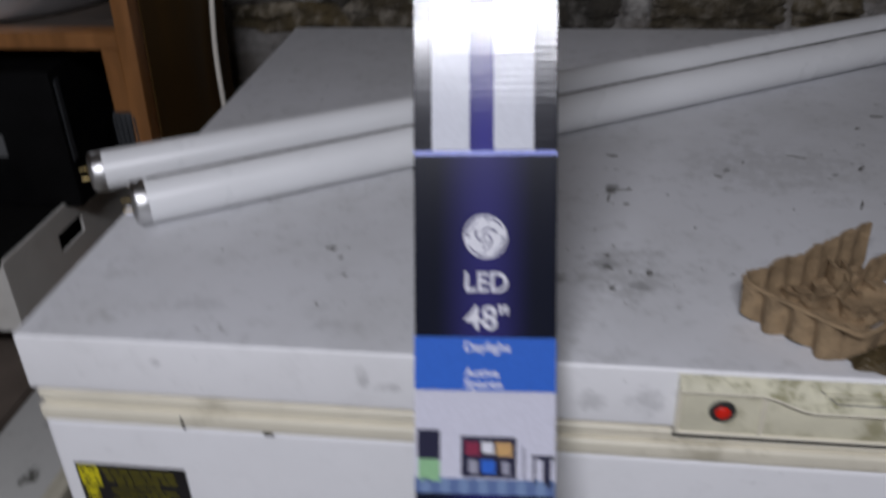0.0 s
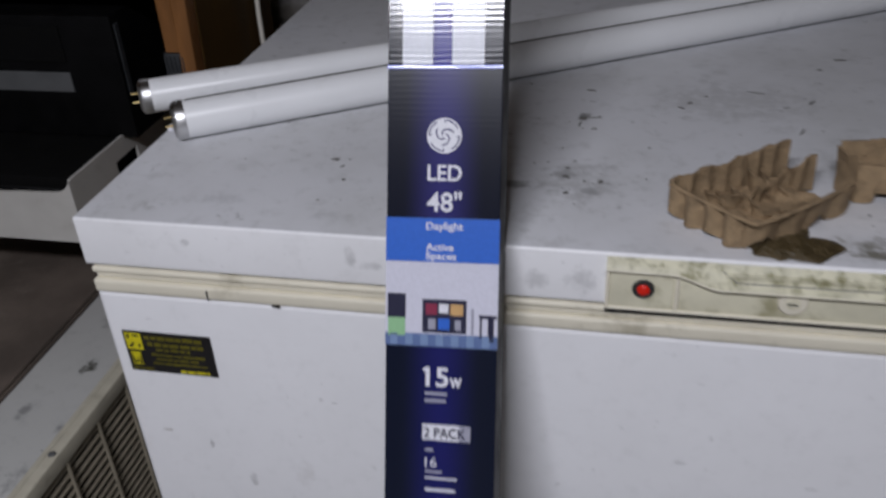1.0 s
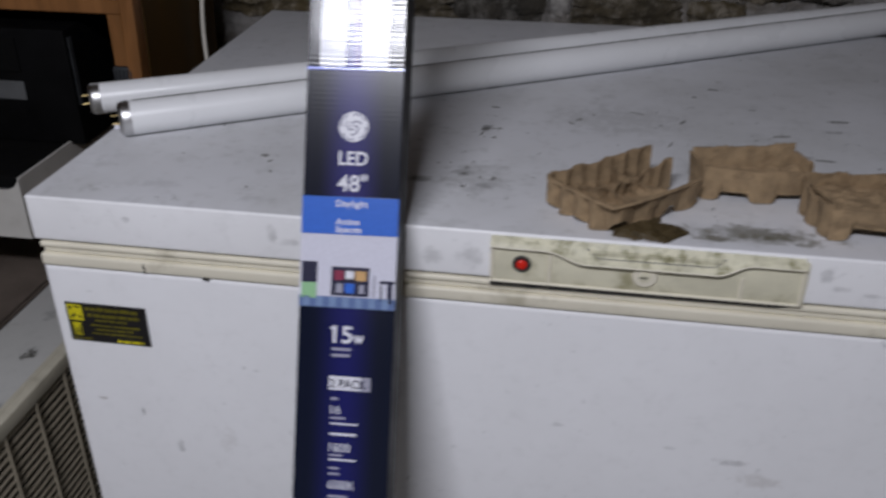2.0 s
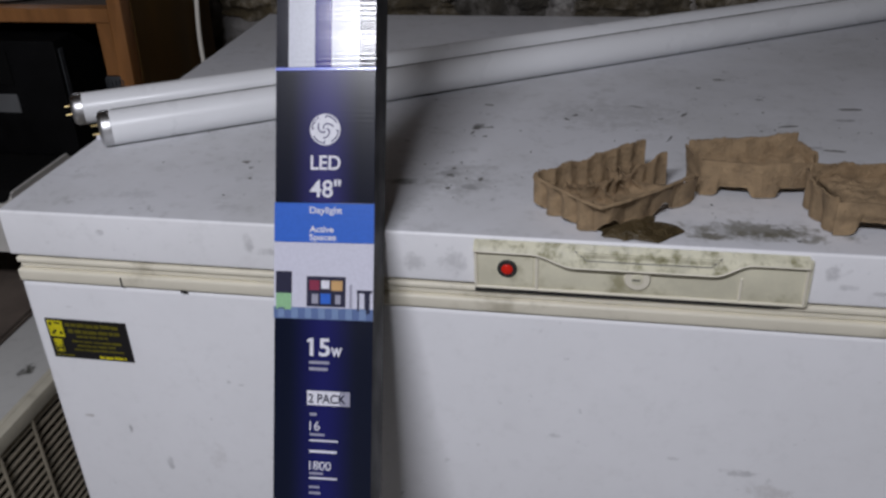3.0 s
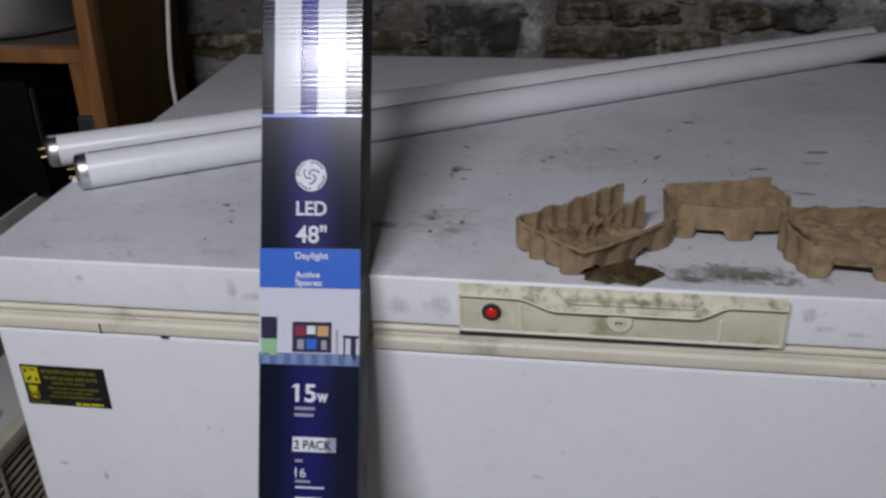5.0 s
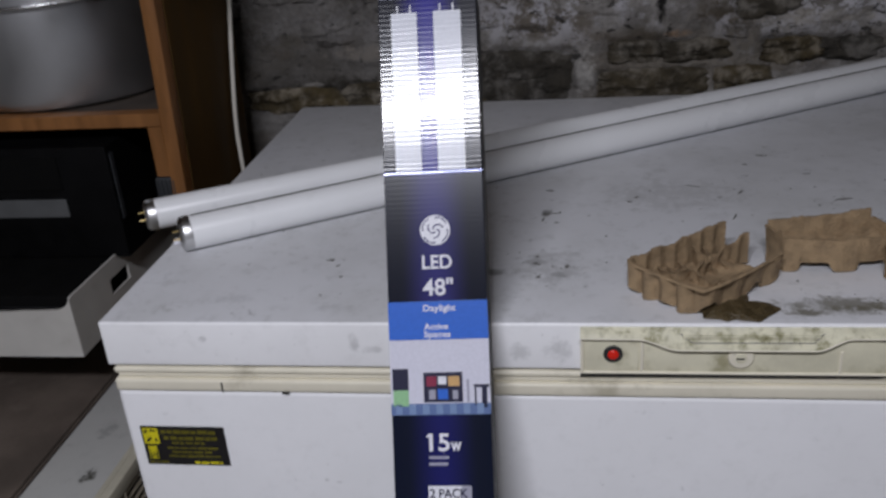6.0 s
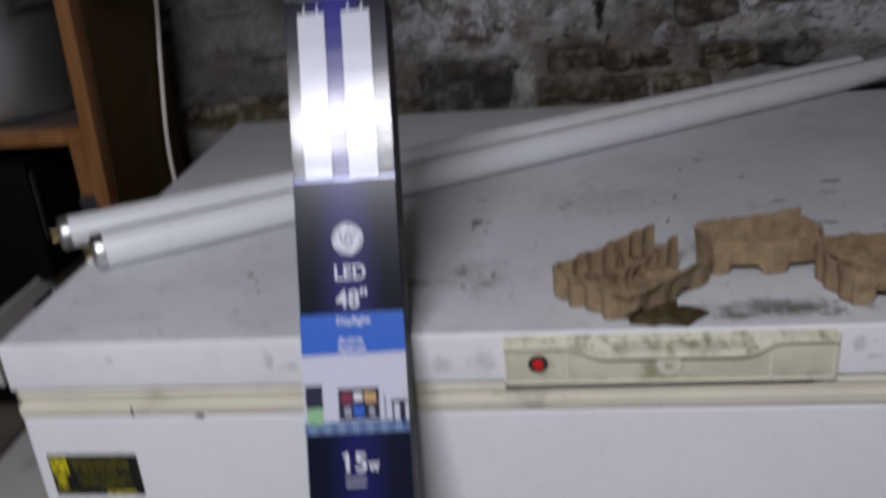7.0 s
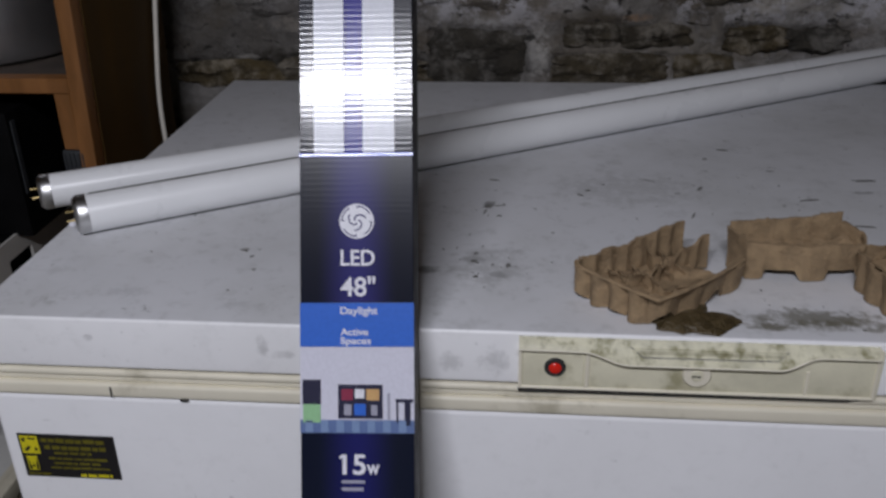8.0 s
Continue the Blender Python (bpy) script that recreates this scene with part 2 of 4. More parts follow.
# Paleness of the unseen walls is chosen for the light they bounce.
bounce_render = surface("pale_bounce_render", (0.46, 0.455, 0.44), 0.9, vary=0.15, scale=5, relief=0.4, dirt=(0.22, 0.20, 0.18), dirt_amount=0.3, dirt_scale=4)
joist_wood = surface("ceiling_boards", (0.26, 0.19, 0.13), 0.85, vary=0.25, scale=5, relief=0.3, stretch=(0.5, 5, 5))
stone = surface("rubble_stone", (0.14, 0.12, 0.088), 0.88, vary=0.6, scale=22, grain=150, relief=0.9, dirt=(0.34, 0.33, 0.33), dirt_amount=0.9, dirt_scale=34, random_tint=0.5, depth=0.006)
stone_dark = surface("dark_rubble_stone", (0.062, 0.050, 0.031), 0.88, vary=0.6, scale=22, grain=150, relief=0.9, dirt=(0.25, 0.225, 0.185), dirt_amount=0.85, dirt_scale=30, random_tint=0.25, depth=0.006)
crumb = surface("dark_grit", (0.17, 0.165, 0.155), 0.9, relief=0.0)
ink_navy = printed("navy_print", (0.005, 0.008, 0.022), wave=0.04, glow_to=(0.011, 0.012, 0.105), coat=0.15)
ink_dark = printed("black_print", (0.010, 0.011, 0.020), 0.17, 0.075, (0.030, 0.026, 0.26), 0.25)
ink_violet = printed("violet_black_print", (0.007, 0.009, 0.020), 0.22, 0.016, (0.033, 0.030, 0.155), 0.1)
ink_side = surface("matt_black_print", (0.008, 0.008, 0.012), 0.6, relief=0.05)
ink_blue = printed("blue_print", (0.035, 0.145, 0.62), 0.35, 0.03, None, 0.1)
ink_sky = printed("pale_blue_print", (0.20, 0.26, 0.85), 0.3, 0.15)
ink_white = printed("white_print", (0.80, 0.80, 0.86), 0.35, 0.05, None, 0.15)
ink_tube = printed("white_tube_print", (0.74, 0.76, 0.83), 0.17, 0.075, None, 0.25)
ink_wall = printed("pale_room_print", (0.66, 0.66, 0.76), 0.35, 0.03, None, 0.1)
ink_floor = printed("striped_floor_print", (0.12, 0.18, 0.36), 0.35, 0.03, None, 0.1)
ink_stripe = printed("light_stripe_print", (0.20, 0.29, 0.48), 0.35, 0.03, None, 0.1)
ink_red = printed("red_print", (0.26, 0.03, 0.07), 0.4, 0.03, None, 0.1)
ink_tan = printed("tan_print", (0.62, 0.38, 0.16), 0.4, 0.03, None, 0.1)
ink_green = printed("green_print", (0.30, 0.55, 0.30), 0.4, 0.03, None, 0.1)
ink_shelf = printed("dark_shelf_print", (0.02, 0.02, 0.05), 0.4, 0.03, None, 0.1)
ink_grey = printed("grey_print", (0.36, 0.36, 0.44), 0.4, 0.03, None, 0.1)

red_glow = bpy.data.materials.new("lit_red_lens")
tr, br = nodes_of(red_glow)
br.inputs["Base Color"].default_value = (0.50, 0.015, 0.008, 1)
br.inputs["Roughness"].default_value = 0.25
br.inputs["Emission Color"].default_value, br.inputs["Emission Strength"].default_value = (1.0, 0.02, 0.005, 1), 0.12



def mortar_material():
    """Crumbling mortar over rubble, with old whitewash left in patches."""
    m = bpy.data.materials.new("old_mortar")
    t, b = nodes_of(m)
    broad = ramp(t, tex_noise(t, 9, 6, 0.65), 0.35, 0.68)
    col = mix(t, broad, (0.150, 0.135, 0.115), (0.44, 0.42, 0.40))
    brown = ramp(t, tex_noise(t, 7, 5, 0.6, (1, 1, 2.4), 21), 0.50, 0.64)
    col = mix(t, math_node(t, "MULTIPLY", brown, 0.65), col, (0.13, 0.10, 0.062))
    grit_fac = ramp(t, tex_noise(t, 120, 5, 0.7, seed=61), 0.35, 0.65)
    col = mix(t, math_node(t, "MULTIPLY", grit_fac, 0.28), col, (0.06, 0.055, 0.05))
    wash = ramp(t, tex_noise(t, 34, 12, 0.82, seed=31), 0.48, 0.545)
    where = ramp(t, tex_noise(t, 3.4, 4, 0.6, seed=9), 0.40, 0.56)
    c = t.nodes.new("ShaderNodeTexCoord")
    sx = t.nodes.new("ShaderNodeSeparateXYZ")
    t.links.new(c.outputs["Object"], sx.inputs[0])
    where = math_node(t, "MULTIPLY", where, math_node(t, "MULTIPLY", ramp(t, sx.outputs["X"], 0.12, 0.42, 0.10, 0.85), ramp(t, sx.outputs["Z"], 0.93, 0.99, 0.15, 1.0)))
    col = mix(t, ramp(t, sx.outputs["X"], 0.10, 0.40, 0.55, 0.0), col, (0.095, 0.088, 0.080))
    col = mix(t, math_node(t, "MULTIPLY", wash, where), col, (0.66, 0.65, 0.69))
    pits = ramp(t, tex_noise(t, 30, 6, 0.7, (1, 1, 1.8), 41), 0.59, 0.65)
    col = mix(t, math_node(t, "MULTIPLY", pits, 0.9), col, (0.02, 0.018, 0.015))
    for k, (centre, radii, colour, amount) in enumerate((
            ((0.592, WALL_Y, 1.025), (0.020, 0.2, 0.090), (0.010, 0.009, 0.008), 1.0), ((0.592, WALL_Y, 0.995), (0.013, 0.2, 0.060), (0.010, 0.009, 0.008), 1.0),
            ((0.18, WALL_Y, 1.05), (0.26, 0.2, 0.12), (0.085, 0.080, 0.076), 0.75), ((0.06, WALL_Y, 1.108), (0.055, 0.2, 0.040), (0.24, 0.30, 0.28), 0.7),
            ((0.70, WALL_Y, 0.915), (0.45, 0.2, 0.075), (0.23, 0.205, 0.17), 0.9), ((0.68, WALL_Y, 1.05), (0.16, 0.2, 0.07), (0.66, 0.65, 0.69), 0.6), ((0.95, WALL_Y, 1.06), (0.10, 0.2, 0.05), (0.66, 0.65, 0.67), 0.75),
            ((0.47, WALL_Y, 0.90), (0.040, 0.2, 0.075), (0.50, 0.48, 0.45), 0.95), ((0.84, WALL_Y, 0.975), (0.20, 0.2, 0.030), (0.42, 0.39, 0.35), 0.85), ((0.62, WALL_Y, 0.957), (0.05, 0.2, 0.016), (0.36, 0.24, 0.15), 0.7),
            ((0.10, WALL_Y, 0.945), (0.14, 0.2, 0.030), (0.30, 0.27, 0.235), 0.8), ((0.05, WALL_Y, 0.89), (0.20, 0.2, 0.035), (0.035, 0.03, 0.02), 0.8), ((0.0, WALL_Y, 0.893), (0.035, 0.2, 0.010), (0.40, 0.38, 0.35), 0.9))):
        col = blot(t, col, centre, radii, colour, amount, 50.0 + 3 * k)
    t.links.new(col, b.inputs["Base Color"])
    b.inputs["Roughness"].default_value = 0.92
    bump(t, b, math_node(t, "ADD", tex_noise(t, 60, 6, 0.7), math_node(t, "MULTIPLY", broad, 1.2)), 0.9, 0.006)
    return m


mortar = mortar_material()


# ---- building blocks ----
def thing(name, label, category, at=None, kind="", group=""):
    ob = new(name)
    if at is not None:
        ob.matrix_world = at
    return tagged(ob, label, category, group, kind)


def part(name, bm, material, parent=None, label="", smooth=None):
    me = bpy.data.meshes.new(name)
    bm.normal_update()
    if smooth:
        for f in bm.faces:
            f.smooth = True
        for e in bm.edges:
            if len(e.link_faces) == 2 and e.calc_face_angle(0) > radians(smooth):
                e.smooth = False
    bm.to_mesh(me)
    bm.free()
    mats = material if isinstance(material, (list, tuple)) else [material]
    for m in mats:
        me.materials.append(m)
    ob = new(name, me)
    if parent:
        ob.parent = parent
    return tagged(ob, label) if label else ob


def box(x0, x1, y0, y1, z0, z1, bevel=0.0, segments=2, bm=None):
    own = bm is None
    b = bmesh.new()
    m = Matrix.Translation(((x0 + x1) / 2, (y0 + y1) / 2, (z0 + z1) / 2)) @ Matrix.Diagonal((x1 - x0, y1 - y0, z1 - z0, 1))
    bmesh.ops.create_cube(b, size=1, matrix=m)
    if bevel:
        bmesh.ops.bevel(b, geom=list(b.edges), offset=bevel, segments=segments, profile=0.6, affect="EDGES")
    if own:
        return b
    me = bpy.data.meshes.new("joined")
    b.to_mesh(me)
    b.free()
    bm.from_mesh(me)
    bpy.data.meshes.remove(me)
    return bm


def lathe(profile, segments=48, axis="Z"):
    """profile: (radius, height) pairs, turned round Z (or laid along X)."""
    b = bmesh.new()
    rings = []
    for r, h in profile:
        if r < 1e-6:
            rings.append([b.verts.new((0, 0, h))])
        else:
            rings.append([b.verts.new((r * math.cos(2 * math.pi * i / segments), r * math.sin(2 * math.pi * i / segments), h)) for i in range(segments)])
    for p, q in zip(rings, rings[1:]):
        for i in range(segments):
            j = (i + 1) % segments
            if len(p) == 1 and len(q) > 1:
                b.faces.new((p[0], q[j], q[i]))
            elif len(q) == 1 and len(p) > 1:
                b.faces.new((p[i], p[j], q[0]))
            elif len(p) > 1:
                b.faces.new((p[i], p[j], q[j], q[i]))
    bmesh.ops.recalc_face_normals(b, faces=list(b.faces))
    if axis == "X":
        bmesh.ops.transform(b, matrix=Matrix.Rotation(radians(90), 4, "Y"), verts=list(b.verts))
    return b


def prism(outline, y0, y1, bevel=0.0):
    """A closed outline in x, z, given a depth from y0 to y1."""
    b = bmesh.new()
    f = [b.verts.new((x, y0, z)) for x, z in outline]
    k = [b.verts.new((x, y1, z)) for x, z in outline]
    b.faces.new(f)
    b.faces.new(k[::-1])
    n = len(outline)
    for i in range(n):
        b.faces.new((f[i], k[i], k[(i + 1) % n], f[(i + 1) % n]))
    bmesh.ops.recalc_face_normals(b, faces=list(b.faces))
    if bevel:
        bmesh.ops.bevel(b, geom=list(b.edges), offset=bevel, segments=2, affect="EDGES")
    return b


def pipe(points, radius, segments=10):
    b = bmesh.new()
    rings = []
    pts = [Vector(p) for p in points]
    for i, p in enumerate(pts):
        d = (pts[min(i + 1, len(pts) - 1)] - pts[max(i - 1, 0)]).normalized()
        side = d.cross(Vector((0, 0, 1)) if abs(d.z) < 0.95 else Vector((0, 1, 0))).normalized()
        up = side.cross(d)
        rings.append([b.verts.new(p + radius * (math.cos(a) * side + math.sin(a) * up)) for a in (2 * math.pi * k / segments for k in range(segments))])
    for p, q in zip(rings, rings[1:]):
        for i in range(segments):
            b.faces.new((p[i], p[(i + 1) % segments], q[(i + 1) % segments], q[i]))
    b.faces.new(rings[0][::-1])
    b.faces.new(rings[-1])
    bmesh.ops.recalc_face_normals(b, faces=list(b.faces))
    return b


def curve_points(controls, n=40):
    """A smooth line through the control points."""
    c = [Vector(p) for p in controls]
    c = [c[0] * 2 - c[1]] + c + [c[-1] * 2 - c[-2]]
    out = []
    for i in range(1, len(c) - 2):
        for k in range(n):
            u = k / n
            out.append(0.5 * (2 * c[i] + (c[i + 1] - c[i - 1]) * u + (2 * c[i - 1] - 5 * c[i] + 4 * c[i + 1] - c[i + 2]) * u * u + (3 * c[i] - c[i - 1] - 3 * c[i + 1] + c[i + 2]) * u ** 3))
    return out + [c[-2]]


def lettering(name, text, size, x, z, y, material, parent, width=None, turn=0.0, bold=0.0):
    """Words on the box front, left edge at x, foot at z."""
    cu = bpy.data.curves.new(name, "FONT")
    cu.body, cu.size, cu.extrude, cu.offset = text, size, 0.00012, bold
    tmp = bpy.data.objects.new("tmp_text", cu)
    scene.collection.objects.link(tmp)
    me = bpy.data.meshes.new_from_object(tmp.evaluated_get(bpy.context.evaluated_depsgraph_get()))
    bpy.data.objects.remove(tmp)
    xs = [v.co.x for v in me.vertices]
    x_lo, k = min(xs), 1.0 if not width else width / (max(xs) - min(xs))
    for v in me.vertices:
        a, c, d = (v.co.x - x_lo) * k, v.co.y, v.co.z
        if turn:
            a, c = -a, -c
        v.co = (x + a, y - d, z + c)
    me.materials.clear()
    me.materials.append(material)
    ob = new(name, me)
    ob.parent = parent
    return ob


# ---- room ----
tagged(part("floor", box(-2.2, 3.2, -3.0, WALL_Y + 0.3, -0.1, 0.0), concrete), "stained grey concrete basement floor", "floor", kind="structure")
# Ceiling and these three walls are unseen; their lightened colours bounce fill light.
tagged(part("ceiling", box(-2.2, 3.2, -3.0, WALL_Y + 0.3, 2.2, 2.3), joist_wood), "boarded basement ceiling out of view, lightened to bounce light", "ceiling", kind="structure")
tagged(part("wall_west", box(-2.4, -2.2, -3.0, WALL_Y + 0.3, 0.0, 2.2), bounce_render), "pale basement wall out of view, added to bounce light", "wall", kind="structure")
tagged(part("wall_east", box(3.2, 3.4, -3.0, WALL_Y + 0.3, 0.0, 2.2), bounce_render), "pale basement wall out of view, added to bounce light", "wall", kind="structure")
tagged(part("wall_south", box(-2.4, 3.4, -3.2, -3.0, 0.0, 2.2), bounce_render), "pale basement wall out of view, added to bounce light", "wall", kind="structure")


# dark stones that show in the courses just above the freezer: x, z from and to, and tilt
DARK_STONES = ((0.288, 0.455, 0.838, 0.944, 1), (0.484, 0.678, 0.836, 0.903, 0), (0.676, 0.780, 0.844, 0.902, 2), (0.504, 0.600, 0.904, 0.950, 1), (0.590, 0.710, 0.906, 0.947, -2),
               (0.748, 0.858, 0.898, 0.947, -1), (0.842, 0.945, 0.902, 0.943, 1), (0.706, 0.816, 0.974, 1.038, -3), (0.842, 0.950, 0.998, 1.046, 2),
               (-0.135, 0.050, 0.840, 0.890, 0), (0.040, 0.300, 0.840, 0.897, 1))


def rough_sheet(x0, x1, z0, z1, step, y, depth):
    """The mortar face: lumpy, and drawn back where a bare stone stands."""
    b = bmesh.new()
    nx, nz = int((x1 - x0) / step), int((z1 - z0) / step)
    grid = []
    for j in range(nz + 1):
        row = []
        for i in range(nx + 1):
            x, z = x0 + (x1 - x0) * i / nx, z0 + (z1 - z0) * j / nz
            p = Vector((x * 1.0, 3.0, z * 1.5))
            h = noise.fractal(p * 7, 0.9, 2.0, 5) * 0.9 + noise.noise(p * 3) * 0.6
            for xa, xb, za, zb, _ in DARK_STONES:
                inset = min(x - xa, xb - x, z - za, zb - z)
                if inset > 0:
                    h = h * 0.4 - 1.1 * min(1.0, inset / 0.016)
            row.append(b.verts.new((x, y - depth * h, z)))
        grid.append(row)
    for j in range(nz):
        for i in range(nx):
            b.faces.new((grid[j][i], grid[j][i + 1], grid[j + 1][i + 1], grid[j + 1][i]))
    return b


wall = thing("wall_north", "old rubble stone wall with crumbling mortar and flaked whitewash", "stone wall", kind="structure")
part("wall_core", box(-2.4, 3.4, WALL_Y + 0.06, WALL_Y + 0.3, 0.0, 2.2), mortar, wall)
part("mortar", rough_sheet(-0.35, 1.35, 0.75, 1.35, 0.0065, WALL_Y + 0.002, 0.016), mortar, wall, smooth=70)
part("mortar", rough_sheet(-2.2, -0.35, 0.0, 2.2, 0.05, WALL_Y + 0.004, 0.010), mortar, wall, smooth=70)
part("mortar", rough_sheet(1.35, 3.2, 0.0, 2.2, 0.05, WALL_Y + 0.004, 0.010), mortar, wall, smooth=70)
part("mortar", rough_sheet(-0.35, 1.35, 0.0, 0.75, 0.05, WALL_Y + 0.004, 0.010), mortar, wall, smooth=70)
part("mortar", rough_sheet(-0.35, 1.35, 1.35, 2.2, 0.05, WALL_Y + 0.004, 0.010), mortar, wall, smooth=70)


# ---- chest freezer ----
W, D, H = 1.17, 0.726, 0.88
freezer = thing("chest_freezer", "white enamelled chest freezer with grimy closed lid and yellowed trim", "chest freezer")
part("body", box(0.001, W - 0.004, 0.002, D - 0.012, 0.03, 0.8042, 0.006, 3), front_paint, freezer, smooth=40)
part("plinth", box(0.03, W - 0.03, 0.05, D - 0.05, 0.0, 0.03), rubber, freezer, "black recessed plinth")
part("breaker_strip", box(0.003, W - 0.003, -0.001, D - 0.01, 0.8045, 0.8175, 0.003, 3), cream, freezer, "yellowed cream plastic edge strip", smooth=40)
part("breaker_strip", box(0.006, W - 0.006, 0.003, D - 0.012, 0.8178, 0.8235, 0.002, 3), cream, freezer, "yellowed cream plastic edge strip", smooth=40)
part("gasket", box(0.004, W - 0.004, 0.0005, D - 0.01, 0.8238, 0.8298, 0.0025, 3), cream, freezer, "soft cream lid gasket", smooth=40)
# Black filler stands for the shade inside the gap under the lid.
part("gasket_shadow_gap", box(0.012, W - 0.012, 0.009, D - 0.014, 0.8298, 0.8330), rubber, freezer, "black filler for the shade under the lid")
lid_bm = box(0.0, W, 0.0, D, 0.8328, H, 0.0028, 3)
for f in lid_bm.faces:
    f.material_index = 1 if f.normal.z > 0.9 else 0
lid = part("lid", lid_bm, [lid_paint, lid_top_paint], freezer, "white lid with grey grime and dark specks", smooth=40)

# handle with indicator lamp and lock
x0, x1 = 0.449, 0.720
handle = part("handle_panel", box(x0, x1, -0.004, 0.001, 0.8318, 0.8740, 0.0012, 2), cream_grimy, freezer, "mildewed cream handle panel", smooth=40)
part("lamp_bay", box(x0 + 0.003, 0.4995, -0.0046, -0.003, 0.8352, 0.867, 0.0006, 1), cream_grimy, handle)
part("seam", box(0.5005, 0.5035, -0.0052, -0.003, 0.8335, 0.867, 0.0006, 1), cream, handle)
part("seam", box(0.6655, 0.668, -0.0052, -0.003, 0.8335, 0.8560, 0.0006, 1), cream, handle)
part("panel_rim", box(x0, x0 + 0.0028, -0.0054, -0.003, 0.8322, 0.8735, 0.0006, 1), cream, handle)
part("panel_rim", box(x1 - 0.0048, x1 - 0.0022, -0.0054, -0.003, 0.8322, 0.8690, 0.0006, 1), cream, handle)
part("grip_seam", pipe([(0.533, -0.0062, 0.8738), (0.543, -0.0088, 0.8662), (0.642, -0.0088, 0.8666), (0.650, -0.0062, 0.8740)], 0.00045, 6), shade_grime, handle, "thin dirty seam")
part("sill", box(x0 + 0.002, x1 - 0.002, -0.0056, -0.003, 0.8320, 0.8346, 0.0008, 1), cream, handle)
lip_low = [(x0, 0.8685), (0.497, 0.8680)] + [(0.497 + 0.036 * k / 10, 0.8680 - 0.0092 * (3 * (k / 10) ** 2 - 2 * (k / 10) ** 3)) for k in range(1, 11)]
lip_low += [(0.644 + 0.030 * k / 10, 0.8588 + 0.0102 * (3 * (k / 10) ** 2 - 2 * (k / 10) ** 3)) for k in range(0, 11)] + [(x1 - 0.0035, 0.8690)]


def sloped_grip(low):
    """The lip: a slanted top that starts at the lid's edge and ends in a rounded, curved lower rim."""
    b = bmesh.new()
    rows = []
    for x, z in low:
        drop = max(0.0, 0.8685 - z)
        rows.append([b.verts.new(p) for p in ((x, 0.002, 0.8765), (x, -0.0015, 0.8772), (x, -0.0045 - 0.2 * drop, 0.8745 - 0.3 * drop), (x, -0.0075 - 0.25 * drop, z + 0.0045), (x, -0.0088 - 0.25 * drop, z + 0.0015), (x, -0.0080 - 0.25 * drop, z), (x, -0.003, z - 0.0004))])
    for p, q in zip(rows, rows[1:]):
        for i in range(len(p) - 1):
            b.faces.new((p[i], p[i + 1], q[i + 1], q[i]))
    b.faces.new(rows[0])
    b.faces.new(rows[-1][::-1])
    bmesh.ops.recalc_face_normals(b, faces=list(b.faces))
    return b


part("grip", sloped_grip(lip_low), cream_mildew, handle, "curved mildewed grip lip", smooth=50)
part("grip_edge", pipe([(x, -0.0082 - 0.25 * max(0.0, 0.8685 - z), z + 0.001) for x, z in lip_low], 0.0010, 6), cream, handle, smooth=60)
part("grip_inset", box(0.535, 0.648, -0.0078, -0.004, 0.8668, 0.8724, 0.0006, 1), cream_mildew, handle)


def disc(cx, cz, r, y0, y1, rounded=0.0, seg=28):
    b = lathe([(0, 0), (r, 0), (r, (y0 - y1) - rounded), (r - rounded, y0 - y1), (0, y0 - y1 + 0.0002)] if rounded else [(0, 0), (r, 0), (r, y0 - y1), (0, y0 - y1)], seg)
    bmesh.ops.transform(b, matrix=Matrix.Translation((cx, y0, cz)) @ Matrix.Rotation(radians(90), 4, "X"), verts=list(b.verts))
    return b


part("lamp_bezel", disc(0.4772, 0.8525, 0.0084, -0.004, -0.0062, 0.0008), rubber, handle, "dark bezel", smooth=40)
part("lamp_lens", disc(0.4772, 0.8525, 0.0048, -0.0058, -0.0078, 0.0012), red_glow, handle, "lit red indicator lens", smooth=60)
lock = part("lock", disc(0.5848, 0.8502, 0.0108, -0.004, -0.0068, 0.001), cream, handle, "round cream lock", smooth=40)
part("lock_barrel", disc(0.5848, 0.8502, 0.0048, -0.0066, -0.0078, 0.0005), cream_grimy, lock, smooth=40)
part("key_slot", box(0.5808, 0.5872, -0.0084, -0.0074, 0.8496, 0.8508), rubber, lock)

# Black strip laid over the gasket to paint the shadow line below the handle.
part("handle_shadow_strip", prism([(0.449, 0.8262), (0.700, 0.8272), (0.716, 0.8305), (0.449, 0.8316)], -0.0012, 0.002), rubber, freezer, "black strip for the shadow below the handle")
part("notch", box(0.1105, 0.1120, -0.0016, 0.002, 0.8048, 0.8150), rubber, freezer, "dark split in the strip")
part("notch", box(0.1700, 0.1760, -0.0016, 0.002, 0.8034, 0.8056), rubber, freezer, "dark nick under the strip")

